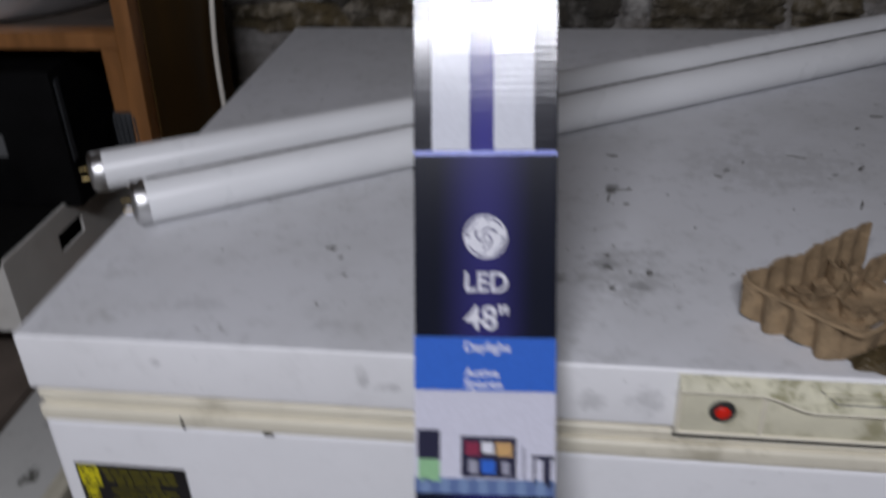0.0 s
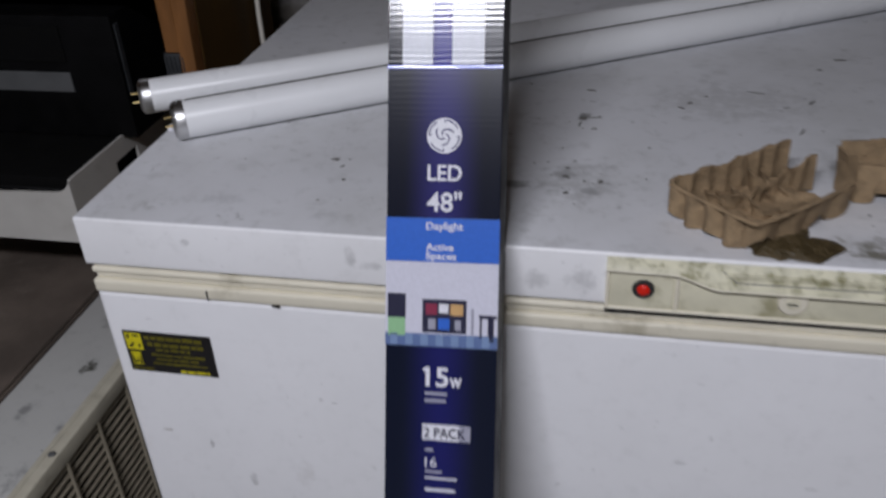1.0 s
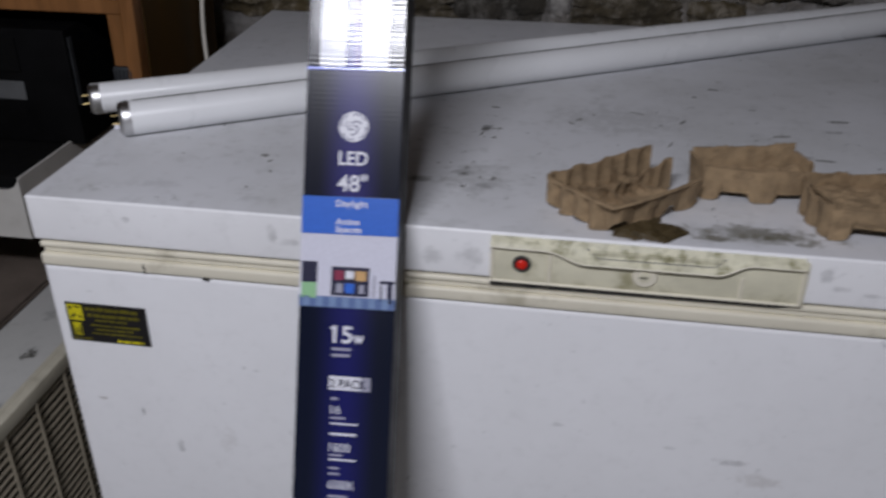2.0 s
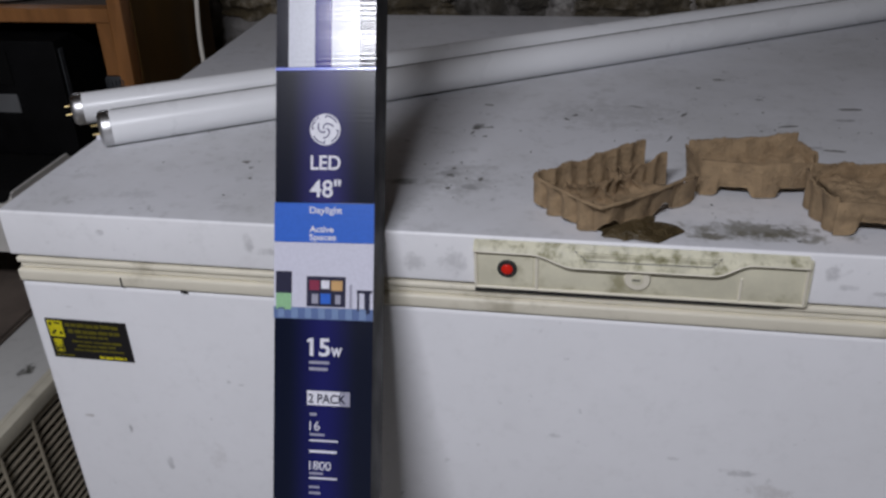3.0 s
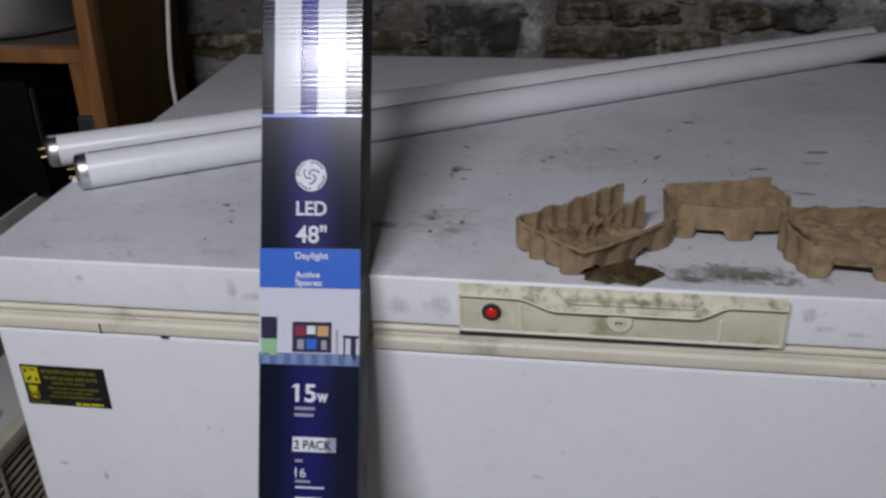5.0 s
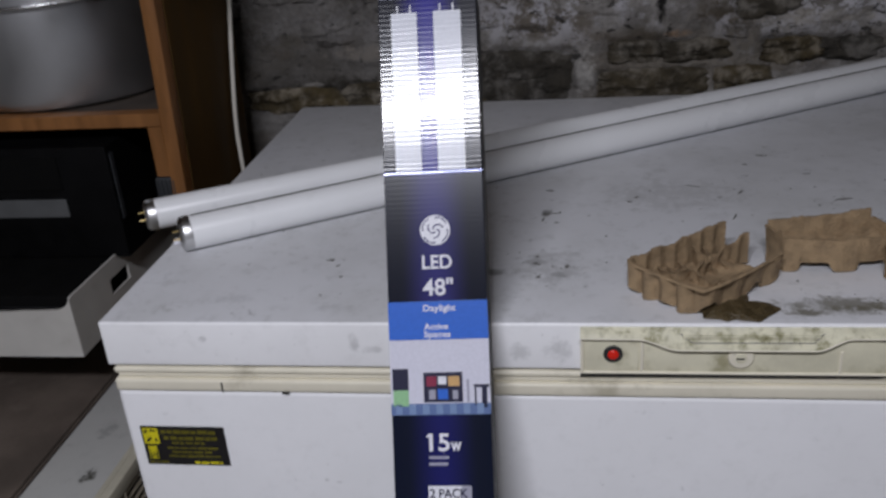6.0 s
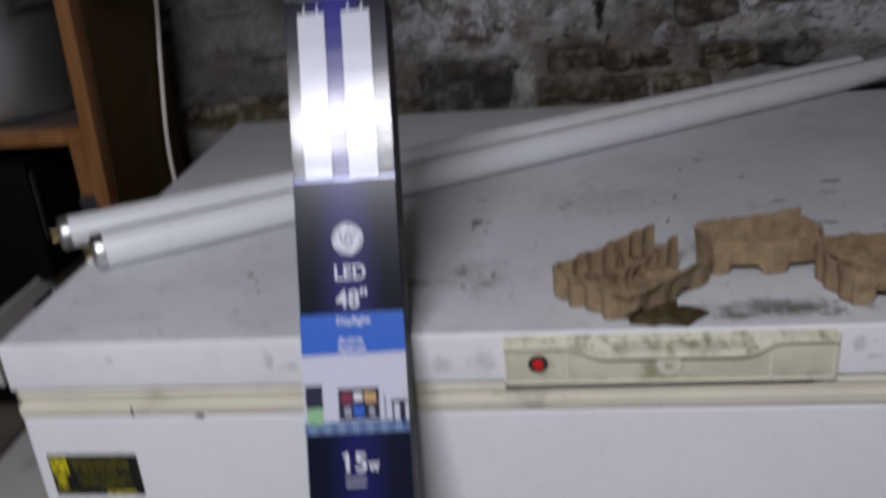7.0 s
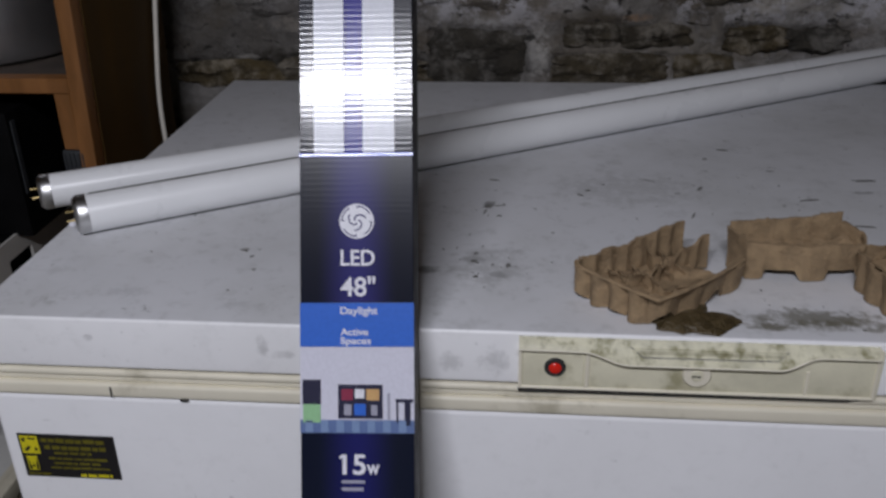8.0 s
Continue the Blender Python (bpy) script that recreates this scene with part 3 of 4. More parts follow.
# warning sticker
sticker = part("sticker", box(0.0155, 0.1025, 0.0008, 0.0024, 0.7150, 0.7612), label_black, freezer, "black and yellow warning sticker")
yl = 0.0003
sticker_rnd = random.Random(21)
part("sticker_block", box(0.0175, 0.0335, yl, 0.001, 0.7405, 0.7592), label_yellow, sticker)
part("sticker_block", box(0.0195, 0.0290, yl, 0.001, 0.7225, 0.7375), label_yellow, sticker)
for bx0, bx1, bz0, bz1, bm_ in ((0.0365, 0.094, 0.7530, 0.7575, label_dim), (0.0385, 0.094, 0.7455, 0.7500, label_dim), (0.046, 0.080, 0.7405, 0.7435, label_dim), (0.040, 0.094, 0.7345, 0.7372, label_dim), (0.044, 0.088, 0.7295, 0.7322, label_dim), (0.040, 0.094, 0.7245, 0.7272, label_dim), (0.0185, 0.0400, 0.7168, 0.7195, label_dim), (0.066, 0.095, 0.7166, 0.7198, label_yellow)):
    bx = bx0
    while bx < bx1 - 0.002:
        wd = min(sticker_rnd.uniform(0.004, 0.011), bx1 - bx)
        part("sticker_bar", box(bx, bx + wd, yl, 0.001, bz0 + sticker_rnd.uniform(0, 0.0006), bz1 - sticker_rnd.uniform(0, 0.0006)), bm_, sticker)
        bx += wd + sticker_rnd.uniform(0.0008, 0.0018)
for outline in (((0.0190, 0.7570), (0.0225, 0.7575), (0.0215, 0.7530), (0.0195, 0.7535)), ((0.0250, 0.7580), (0.0315, 0.7570), (0.0310, 0.7555), (0.0255, 0.7562)), ((0.0200, 0.7450), (0.0245, 0.7490), (0.0260, 0.7475), (0.0215, 0.7425)), ((0.0285, 0.7440), (0.0320, 0.7440), (0.0305, 0.7485)), ((0.0205, 0.7235), (0.0228, 0.7235), (0.0205, 0.7365)), ((0.0285, 0.7235), (0.0262, 0.7235), (0.0285, 0.7365)), ((0.0232, 0.7260), (0.0260, 0.7260), (0.0246, 0.7310))):
    part("sticker_mark", prism(outline, yl - 0.0003, 0.0006), label_black, sticker)


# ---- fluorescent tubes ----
def shade_strip(r, length, low, high):
    """A thin uneven strip of painted shade along the top of a tube that lies along X, between two angles from its
    front.
    """
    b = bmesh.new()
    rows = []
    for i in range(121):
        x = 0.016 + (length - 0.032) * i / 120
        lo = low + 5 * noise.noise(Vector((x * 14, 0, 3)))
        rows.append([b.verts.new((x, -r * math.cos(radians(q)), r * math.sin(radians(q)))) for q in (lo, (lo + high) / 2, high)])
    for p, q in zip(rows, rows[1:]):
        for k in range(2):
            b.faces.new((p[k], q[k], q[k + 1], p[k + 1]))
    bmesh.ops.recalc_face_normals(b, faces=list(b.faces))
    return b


def fluorescent_tube(label, start, along, R=0.019, top_shade=False):
    L = 1.207
    ang = math.degrees(math.atan2(along[1], along[0]))
    ob = thing("fluorescent_tube", label, "fluorescent tube", pose(start[0], start[1], H + R + 0.0005, 0, 0, ang), group="fluorescent tubes on the freezer")
    part("glass", lathe([(R - 0.004, 0.004), (R - 0.0012, 0.0065), (R, 0.012), (R, L - 0.012), (R - 0.0012, L - 0.0065), (R - 0.004, L - 0.004)], 40, "X"), phosphor, ob, smooth=40)
    # Shade between the tubes, painted as a dark line on top of this one.
    if top_shade:
        part("shade_streak", shade_strip(R + 0.0002, L, 87, 113), shade_grime, ob, "thin dark line painted as shade", smooth=60)
    for a, s in ((0.0, 1), (L, -1)):
        cap = lathe([(0, 0), (R * 0.78, 0.0), (R - 0.0012, 0.0018), (R + 0.0003, 0.004), (R + 0.0003, 0.0125), (R - 0.001, 0.0135)], 40, "X")
        if s < 0:
            bmesh.ops.transform(cap, matrix=Matrix.Translation((L, 0, 0)) @ Matrix.Rotation(radians(180), 4, "Z"), verts=list(cap.verts))
        cap_ob = part("end_cap", cap, aluminium, ob, "dull aluminium end cap", smooth=40)
        for k in (-1, 1):
            part("pin", pipe([(a - s * 0.0075, -k * 0.0028, k * 0.0058), (a + s * 0.001, -k * 0.0028, k * 0.0058)], 0.0013, 8), brass, cap_ob, "brass contact pin", smooth=40)
    return ob


fluorescent_tube("white fluorescent tube lying across the freezer lid nearer its edge", (0.021, 0.1575), (0.874, 0.538), top_shade=True)
fluorescent_tube("white fluorescent tube lying behind another, overhanging the freezer lid", (-0.0452, 0.2155), (0.8696, 0.4937), 0.0177)

# ---- carton of lamps leaning on the freezer ----
HW, DEEP, FOOT = 0.0422, 0.039, -0.960
right = Vector((0.99934, 0.03191, 0.01711)).normalized()
up = Vector((-0.02938, 0.43862, 0.89819)).normalized()
back = up.cross(right).normalized()
frame_m = Matrix((right, back, up)).transposed().to_4x4()
carton = thing("lamp_carton", "tall glossy navy printed carton of tubes leaning against the freezer", "box", Matrix.Translation(Vector((0.3306, -0.0428, 0.88)) + FOOT * up) @ frame_m)


def v(z):
    return z - FOOT


TOP = 0.2985
body_bm = box(-HW, HW, 0.0, DEEP, 0.0, v(TOP), 0.0012, 2)
for f in body_bm.faces:
    f.material_index = 0 if f.normal.y < -0.7 else 1
part("carton_body", body_bm, [ink_navy, ink_side], carton, smooth=40)


def sheet(name, xa, xb, za, zb, lift, material, parent=None, label=""):
    return part(name, box(xa, xb, -0.0004 * lift, 0.0003, v(za), v(zb)), material, parent or carton, label)


flap = part("end_flap", box(-HW + 0.0005, HW - 0.0005, 0.001, 0.003, 0.0, 0.0185, 0.0006, 1), ink_side, carton, "black end flap standing up")
flap.matrix_basis = pose(0, 0, v(TOP) - 0.001, -6, 1.5, 0)
part("flap_patch", box(-HW + 0.002, -0.0085, 0.0006, 0.0012, 0.0075, 0.0172), ink_blue, flap)
part("flap_bar", box(-0.034, -0.0125, 0.0002, 0.0007, 0.0138, 0.0152), ink_white, flap)
part("flap_bar", box(-0.029, -0.0165, 0.0002, 0.0007, 0.0098, 0.0118), ink_white, flap)
lettering("flap_word", "LED", 0.0085, 0.0140, 0.0140, 0.0004, ink_white, flap, width=0.0145, turn=1.0, bold=0.0002)
part("worn_fold", box(-HW + 0.001, HW - 0.001, 0.0004, 0.0012, 0.0006, 0.0014), ink_grey, flap, "worn pale fold line")
part("flap_badge", disc(0.0295, 0.0105, 0.0056, 0.0008, 0.0002), ink_white, flap, "round white badge")

sheet("upper_panel", -HW + 0.0006, HW - 0.0006, 0.1490, TOP - 0.001, 1, ink_dark, label="black print with a violet sheen")
sheet("title_panel", -HW + 0.0006, HW - 0.0006, 0.0405, 0.1488, 1, ink_violet, label="black print with a violet middle")
for xa, xb, xp in ((-0.0312, -0.0090, (-0.0255, -0.0145)), (0.0052, 0.0285, (0.0110, 0.0222))):
    sheet("tube_picture", xa, xb, 0.1505, 0.2860, 2, ink_tube, label="picture of a white tube")
    for p in xp:
        sheet("pin_picture", p - 0.0006, p + 0.0006, 0.2860, 0.2925, 2, ink_white)
sheet("divider", -HW, HW, 0.1478, 0.1502, 3, ink_sky)

badge = part("badge", lathe([(0, 0), (0.0128, 0), (0.0128, 0.0005), (0, 0.0005)], 48), ink_white, carton, "round white scrollwork badge")
badge.matrix_basis = Matrix.Translation((0.0004, -0.0004, v(0.1000))) @ Matrix.Rotation(radians(90), 4, "X")
for k in range(4):
    a = k * math.pi / 2 + 0.5
    pts = [(0.0111 * math.cos(a + 1.05 * u), 0.0111 * math.sin(a + 1.05 * u), 0.0004) for u in (i / 12 for i in range(13))]
    part("scroll_arc", pipe(pts + [(0.0094 * math.cos(a + 1.0), 0.0094 * math.sin(a + 1.0), 0.0004)], 0.00052, 6), ink_violet, badge)
for k in range(3):
    a = k * 2.094 + 0.3
    pts = [(0.0072 * (1 - 0.82 * u) * math.cos(a + 2.4 * u), 0.0072 * (1 - 0.82 * u) * math.sin(a + 2.4 * u), 0.0004) for u in (i / 14 for i in range(15))]
    part("scroll_swirl", pipe(pts, 0.0006, 6), ink_violet, badge)

lettering("word", "LED", 0.0162, -0.0116, v(0.0676), -0.0009, ink_white, carton, width=0.0252, bold=0.0003)
lettering("word", "48\"", 0.0195, -0.0118, v(0.0452), -0.0009, ink_white, carton, width=0.0258, bold=0.0003)
sheet("blue_band", -HW, HW, 0.0078, 0.0400, 2, ink_blue, label="bright blue printed band")
lettering("word", "Daylight", 0.0075, -0.0120, v(0.0318), -0.0012, ink_white, carton, width=0.0275, bold=0.00015)
lettering("word", "Active", 0.0072, -0.0120, v(0.0163), -0.0012, ink_white, carton, width=0.0205, bold=0.00015)
lettering("word", "Spaces", 0.0072, -0.0120, v(0.0098), -0.0012, ink_white, carton, width=0.0225, bold=0.00015)

photo = sheet("room_picture", -HW, HW, -0.0556, 0.0076, 2, ink_wall, label="picture of a pale room with shelves")
for name_, xa, xb, za, zb, lift, m_ in (
    ("picture_floor", -HW, HW, -0.0556, -0.0460, 3, ink_floor),
    ("picture_frame", -0.0405, -0.0268, -0.0345, -0.0165, 3, ink_shelf),
    ("picture_chair", -0.0400, -0.0270, -0.0480, -0.0345, 4, ink_green),
    ("picture_shelf", -0.0140, 0.0190, -0.0450, -0.0200, 3, ink_shelf),
    ("picture_book", -0.0115, -0.0030, -0.0315, -0.0232, 4, ink_red),
    ("picture_book", -0.0015, 0.0055, -0.0300, -0.0232, 4, ink_white),
    ("picture_book", 0.0070, 0.0165, -0.0315, -0.0232, 4, ink_tan),
    ("picture_book", -0.0095, -0.0040, -0.0425, -0.0345, 4, ink_grey),
    ("picture_book", -0.0020, 0.0065, -0.0425, -0.0340, 4, ink_blue),
    ("picture_book", 0.0105, 0.0150, -0.0425, -0.0350, 4, ink_grey),
    ("picture_table", 0.0285, 0.0415, -0.0330, -0.0305, 3, ink_shelf),
    ("picture_table_leg", 0.0290, 0.0305, -0.0480, -0.0330, 3, ink_shelf),
    ("picture_table_leg", 0.0350, 0.0395, -0.0500, -0.0330, 3, ink_shelf),
    ("picture_seat", 0.0225, 0.0245, -0.0455, -0.0260, 3, ink_grey),
):
    part(name_, box(xa, xb, -0.0004 * lift, 0.0003, v(za), v(zb)), m_, photo)
for k in range(7):
    xs_ = -HW + 0.004 + k * 0.0115
    part("picture_stripe", box(xs_, xs_ + 0.0055, -0.0016, 0.0003, v(-0.0550), v(-0.0464)), ink_stripe, photo)

lettering("word", "15", 0.0205, -0.0110, v(-0.0857), -0.0005, ink_white, carton, width=0.0172, bold=0.0004)
lettering("word", "w", 0.0150, 0.0070, v(-0.0857), -0.0005, ink_white, carton, width=0.0094, bold=0.0003)
part("word_stroke", prism([(-0.0132, v(-0.0857) + 0.0108), (-0.0132, v(-0.0857) + 0.0127), (-0.0104, v(-0.0857) + 0.0146), (-0.0098, v(-0.0857) + 0.0122)], -0.0007, -0.0001), ink_white, carton)
for xa, xb, za, zb in ((-0.0116, 0.0054, -0.0927, -0.0904), (-0.0116, 0.0044, -0.0982, -0.0957), (-0.0108, -0.0048, -0.1360, -0.1338), (-0.0106, 0.0022, -0.1528, -0.1510), (-0.0106, 0.0137, -0.1575, -0.1562),
                       (-0.0106, 0.0127, -0.1670, -0.1650), (-0.0106, 0.0012, -0.1855, -0.1837), (-0.0106, 0.0134, -0.1892, -0.1878), (-0.0106, -0.0018, -0.1970, -0.1952), (-0.0106, -0.0008, -0.2020, -0.2002),
                       (-0.0106, 0.0072, -0.2220, -0.2200), (-0.0106, 0.0134, -0.2260, -0.2248)):
    sheet("printed_line", xa, xb, za, zb, 1, ink_white if xb > 0.012 else ink_grey)
sheet("pack_patch", -0.0130, 0.0150, -0.1272, -0.1152, 1, ink_white)
sheet("pack_patch", 0.0150, 0.0235, -0.1272, -0.1152, 1, ink_grey)
lettering("word", "2 PACK", 0.0105, -0.0118, v(-0.1250), -0.0009, ink_shelf, carton, width=0.0320, bold=0.0002)
lettering("word", "16", 0.0108, -0.0106, v(-0.1482), -0.0005, ink_white, carton, width=0.0088)
lettering("word", "1800", 0.0105, -0.0106, v(-0.1814), -0.0005, ink_white, carton, width=0.0185)
lettering("word", "6500K", 0.0105, -0.0106, v(-0.2141), -0.0005, ink_white, carton, width=0.0235)


# ---- torn pulp tray pieces ----
def pulp_wall(path, z_low, z_high, flutes, amp, seed, torn=0.004, thick=0.0022, arches=0.0, flare=0.004, legs=(), ledge=0.0):
    """A torn strip of moulded pulp: a wall along path with upright flutes, an uneven torn top and arches cut in the foot.
    legs: stretches (from, to, 0 to 1) where the foot comes down as a rounded lobe; ledge: how far the upper half overhangs."""
    rnd = random.Random(seed)
    pts = [Vector((*p, 0)) for p in path]
    seg = [(b_ - a_).length for a_, b_ in zip(pts, pts[1:])]
    total = sum(seg)
    n, rows = max(24, int(total / 0.0018)), 7
    tears = [rnd.uniform(-1, 1) for _ in range(n + 8)]
    b = bmesh.new()
    outer, inner = [], []
    for i in range(n + 1):
        d = total * i / n
        k = 0
        while k < len(seg) - 1 and d > seg[k]:
            d -= seg[k]
            k += 1
        t_ = (pts[k + 1] - pts[k]).normalized()
        p = pts[k] + t_ * d
        nrm = Vector((t_.y, -t_.x, 0))
        u = i / n
        wave = abs(math.sin(math.pi * u * flutes))
        lo = z_low + arches * max(0.0, math.sin(2 * math.pi * u * max(1, flutes // 2)) - 0.2)
        lobe = 0.0
        if legs:
            for u0, u1 in legs:
                c = (u - 0.5 * (u0 + u1)) / (0.5 * (u1 - u0))
                if abs(c) < 1.0:
                    lobe = (1.0 - abs(c) ** 5) ** 0.5
            lo = z_low + arches * (1.0 - lobe) + 0.0008 * noise.noise(p * 130)
            wave = 0.8 * lobe
        hi = (z_high[0] + (z_high[1] - z_high[0]) * u if isinstance(z_high, tuple) else z_high) + torn * (0.5 * tears[i // 6] + 0.25 * tears[i] + noise.noise(p * 60 + Vector((seed, 0, 0))))
        oc, ic = [], []
        for j in range(rows + 1):
            w = j / rows
            z = lo + (hi - lo) * w
            off = amp * wave * (1 - (0.9 if legs else 0.35) * w) + ledge * min(1.0, max(0.0, (z - z_low) / (hi - z_low) * 7 - 3.2)) + flare * w * w + 0.0012 * noise.noise(Vector((p.x * 80, p.y * 80, z * 80 + seed)))
            oc.append(b.verts.new((p.x + nrm.x * off, p.y + nrm.y * off, z)))
            ic.append(b.verts.new((p.x + nrm.x * (off - thick), p.y + nrm.y * (off - thick), z)))
        outer.append(oc)
        inner.append(ic)
    for i in range(n):
        for j in range(rows):
            b.faces.new((outer[i][j], outer[i + 1][j], outer[i + 1][j + 1], outer[i][j + 1]))
            b.faces.new((inner[i][j], inner[i][j + 1], inner[i + 1][j + 1], inner[i + 1][j]))
        b.faces.new((outer[i][rows], outer[i + 1][rows], inner[i + 1][rows], inner[i][rows]))
        b.faces.new((outer[i][0], inner[i][0], inner[i + 1][0], outer[i + 1][0]))
    for e in (0, n):
        for j in range(rows):
            b.faces.new((outer[e][j], outer[e][j + 1], inner[e][j + 1], inner[e][j]))
    bmesh.ops.recalc_face_normals(b, faces=list(b.faces))
    return b


def pulp_floor(corners, z, height, humps, seed, thick=0.0025, n=26):
    """A lumpy pulp web between four corners (x, y), with small peaks."""
    a, b_, c, d = (Vector((*p, 0)) for p in corners)
    b = bmesh.new()
    rows = []
    for j in range(n + 1):
        row = []
        for i in range(n + 1):
            u, w = i / n, j / n
            p = a * (1 - u) * (1 - w) + b_ * u * (1 - w) + c * u * w + d * (1 - u) * w
            h = height * (0.35 * abs(math.sin(math.pi * u * humps) * math.sin(math.pi * w * humps)) ** 0.7 + 0.55 * max(0.0, noise.fractal(Vector((p.x * 45 + seed, p.y * 70, 1.7)), 0.8, 2.0, 4) + 0.25)) + 0.0025 * noise.noise(p * 110 + Vector((seed, 1, 0)))
            row.append(b.verts.new((p.x, p.y, z + max(0, h))))
        rows.append(row)
    for j in range(n):
        for i in range(n):
            b.faces.new((rows[j][i], rows[j][i + 1], rows[j + 1][i + 1], rows[j + 1][i]))
    lower = bmesh.ops.extrude_face_region(b, geom=list(b.faces))
    for e in lower["geom"]:
        if isinstance(e, bmesh.types.BMVert):
            e.co.z -= thick
    bmesh.ops.recalc_face_normals(b, faces=list(b.faces))
    return b


Z = H + 0.001
tray = thing("pulp_tray_piece", "torn brown moulded pulp tray corner with fluted sides on the lid", "packaging", group="torn pulp pieces on the freezer")
part("fluted_side", pulp_wall([(0.496, 0.070), (0.503, 0.058), (0.547, 0.017)], Z, H + 0.029, 4, 0.0085, 1, 0.0006, arches=0.006), pulp, tray, smooth=60)
part("fluted_side", pulp_wall([(0.547, 0.017), (0.557, 0.015), (0.597, 0.050), (0.632, 0.088)], Z, (H + 0.029, H + 0.024), 4, 0.004, 2, 0.0008, arches=0.014), pulp, tray, smooth=60)
part("torn_side", pulp_wall([(0.588, 0.128), (0.545, 0.098), (0.496, 0.070)], Z + 0.002, (H + 0.042, H + 0.029), 7, 0.003, 3, 0.003, flare=0.0), pulp, tray, smooth=60)
part("torn_side", pulp_wall([(0.607, 0.114), (0.589, 0.100), (0.566, 0.080)], Z + 0.002, (H + 0.037, H + 0.019), 4, 0.003, 4, 0.004, flare=0.0), pulp, tray, smooth=60)
part("web", pulp_floor([(0.500, 0.067), (0.548, 0.022), (0.612, 0.080), (0.578, 0.118)], Z + 0.006, 0.009, 1.5, 5), pulp, tray, smooth=60)
part("fin", pulp_wall([(0.536, 0.056), (0.552, 0.066), (0.566, 0.080)], Z + 0.006, (H + 0.022, H + 0.026), 3, 0.003, 15, 0.004), pulp, tray, smooth=60)
part("fin", pulp_wall([(0.542, 0.078), (0.552, 0.066), (0.562, 0.050)], Z + 0.006, (H + 0.024, H + 0.019), 3, 0.003, 16, 0.004), pulp, tray, smooth=60)
for k, (xa, ya, xb, yb, top) in enumerate(((0.512, 0.066, 0.530, 0.050, 0.020), (0.522, 0.074, 0.541, 0.056, 0.024), (0.531, 0.080, 0.552, 0.060, 0.021), (0.556, 0.098, 0.574, 0.076, 0.028), (0.567, 0.105, 0.586, 0.084, 0.023), (0.560, 0.046, 0.580, 0.064, 0.015))):
    part("fin", pulp_wall([(xa, ya), ((xa + xb) / 2 + 0.002, (ya + yb) / 2 + 0.001), (xb, yb)], Z + 0.004, (H + top, H + top * 0.55), 2, 0.0035, 30 + k, 0.004), pulp, tray, smooth=60)
part("rim", pipe([(p.x, p.y, H + 0.0285 + 0.0006 * noise.noise(p * 90)) for p in curve_points([(0.4945, 0.068, 0), (0.501, 0.052, 0), (0.545, 0.010, 0), (0.560, 0.010, 0), (0.600, 0.045, 0), (0.630, 0.078, 0)], 10)], 0.0017, 8), pulp, tray, "thin rolled rim", smooth=70)

piece = thing("pulp_tray_piece", "folded brown moulded pulp strip standing on the lid", "packaging", group="torn pulp pieces on the freezer")
part("front_side", pulp_wall([(0.638, 0.102), (0.686, 0.098), (0.734, 0.106)], Z, H + 0.032, 5, 0.0045, 6, 0.0012, arches=0.0075, flare=-0.001, legs=((-0.08, 0.17), (0.43, 0.70), (0.95, 1.08)), ledge=0.0018), pulp, piece, smooth=60)
part("back_side", pulp_wall([(0.627, 0.120), (0.684, 0.122), (0.721, 0.128)], Z + 0.002, (H + 0.042, H + 0.050), 5, 0.001, 7, 0.002, flare=-0.003), pulp, piece, smooth=60)
part("fold", pulp_floor([(0.638, 0.100), (0.734, 0.104), (0.730, 0.126), (0.633, 0.120)], Z + 0.024, 0.006, 5.0, 8), pulp, piece, smooth=60)
part("end_side", pulp_wall([(0.735, 0.105), (0.734, 0.118), (0.721, 0.129)], Z + 0.004, (H + 0.033, H + 0.044), 2, 0.002, 19, 0.002, flare=0.0), pulp, piece, smooth=60)
part("end_side", pulp_wall([(0.627, 0.122), (0.638, 0.100)], Z, H + 0.039, 1, 0.002, 9, 0.003), pulp, piece, smooth=60)

piece_2 = thing("pulp_tray_piece", "crumpled brown moulded pulp end near the lid edge", "packaging", group="torn pulp pieces on the freezer")
part("front_side", pulp_wall([(0.738, 0.036), (0.784, 0.034), (0.850, 0.040)], Z, H + 0.030, 5, 0.006, 10, 0.0012, arches=0.0105, flare=0.0, legs=((-0.08, 0.17), (0.45, 0.74), (0.97, 1.2)), ledge=0.0035), pulp, piece_2, smooth=60)
part("back_side", pulp_wall([(0.728, 0.092), (0.784, 0.092), (0.852, 0.096)], Z, (H + 0.039, H + 0.043), 6, 0.0016, 11, 0.002), pulp, piece_2, smooth=60)
part("end_side", pulp_wall([(0.728, 0.094), (0.729, 0.066), (0.740, 0.034)], Z, H + 0.034, 3, 0.005, 12, 0.003), pulp, piece_2, smooth=60)
part("web", pulp_floor([(0.746, 0.040), (0.850, 0.044), (0.850, 0.092), (0.733, 0.090)], Z + 0.024, 0.007, 6.0, 13), pulp, piece_2, smooth=60)


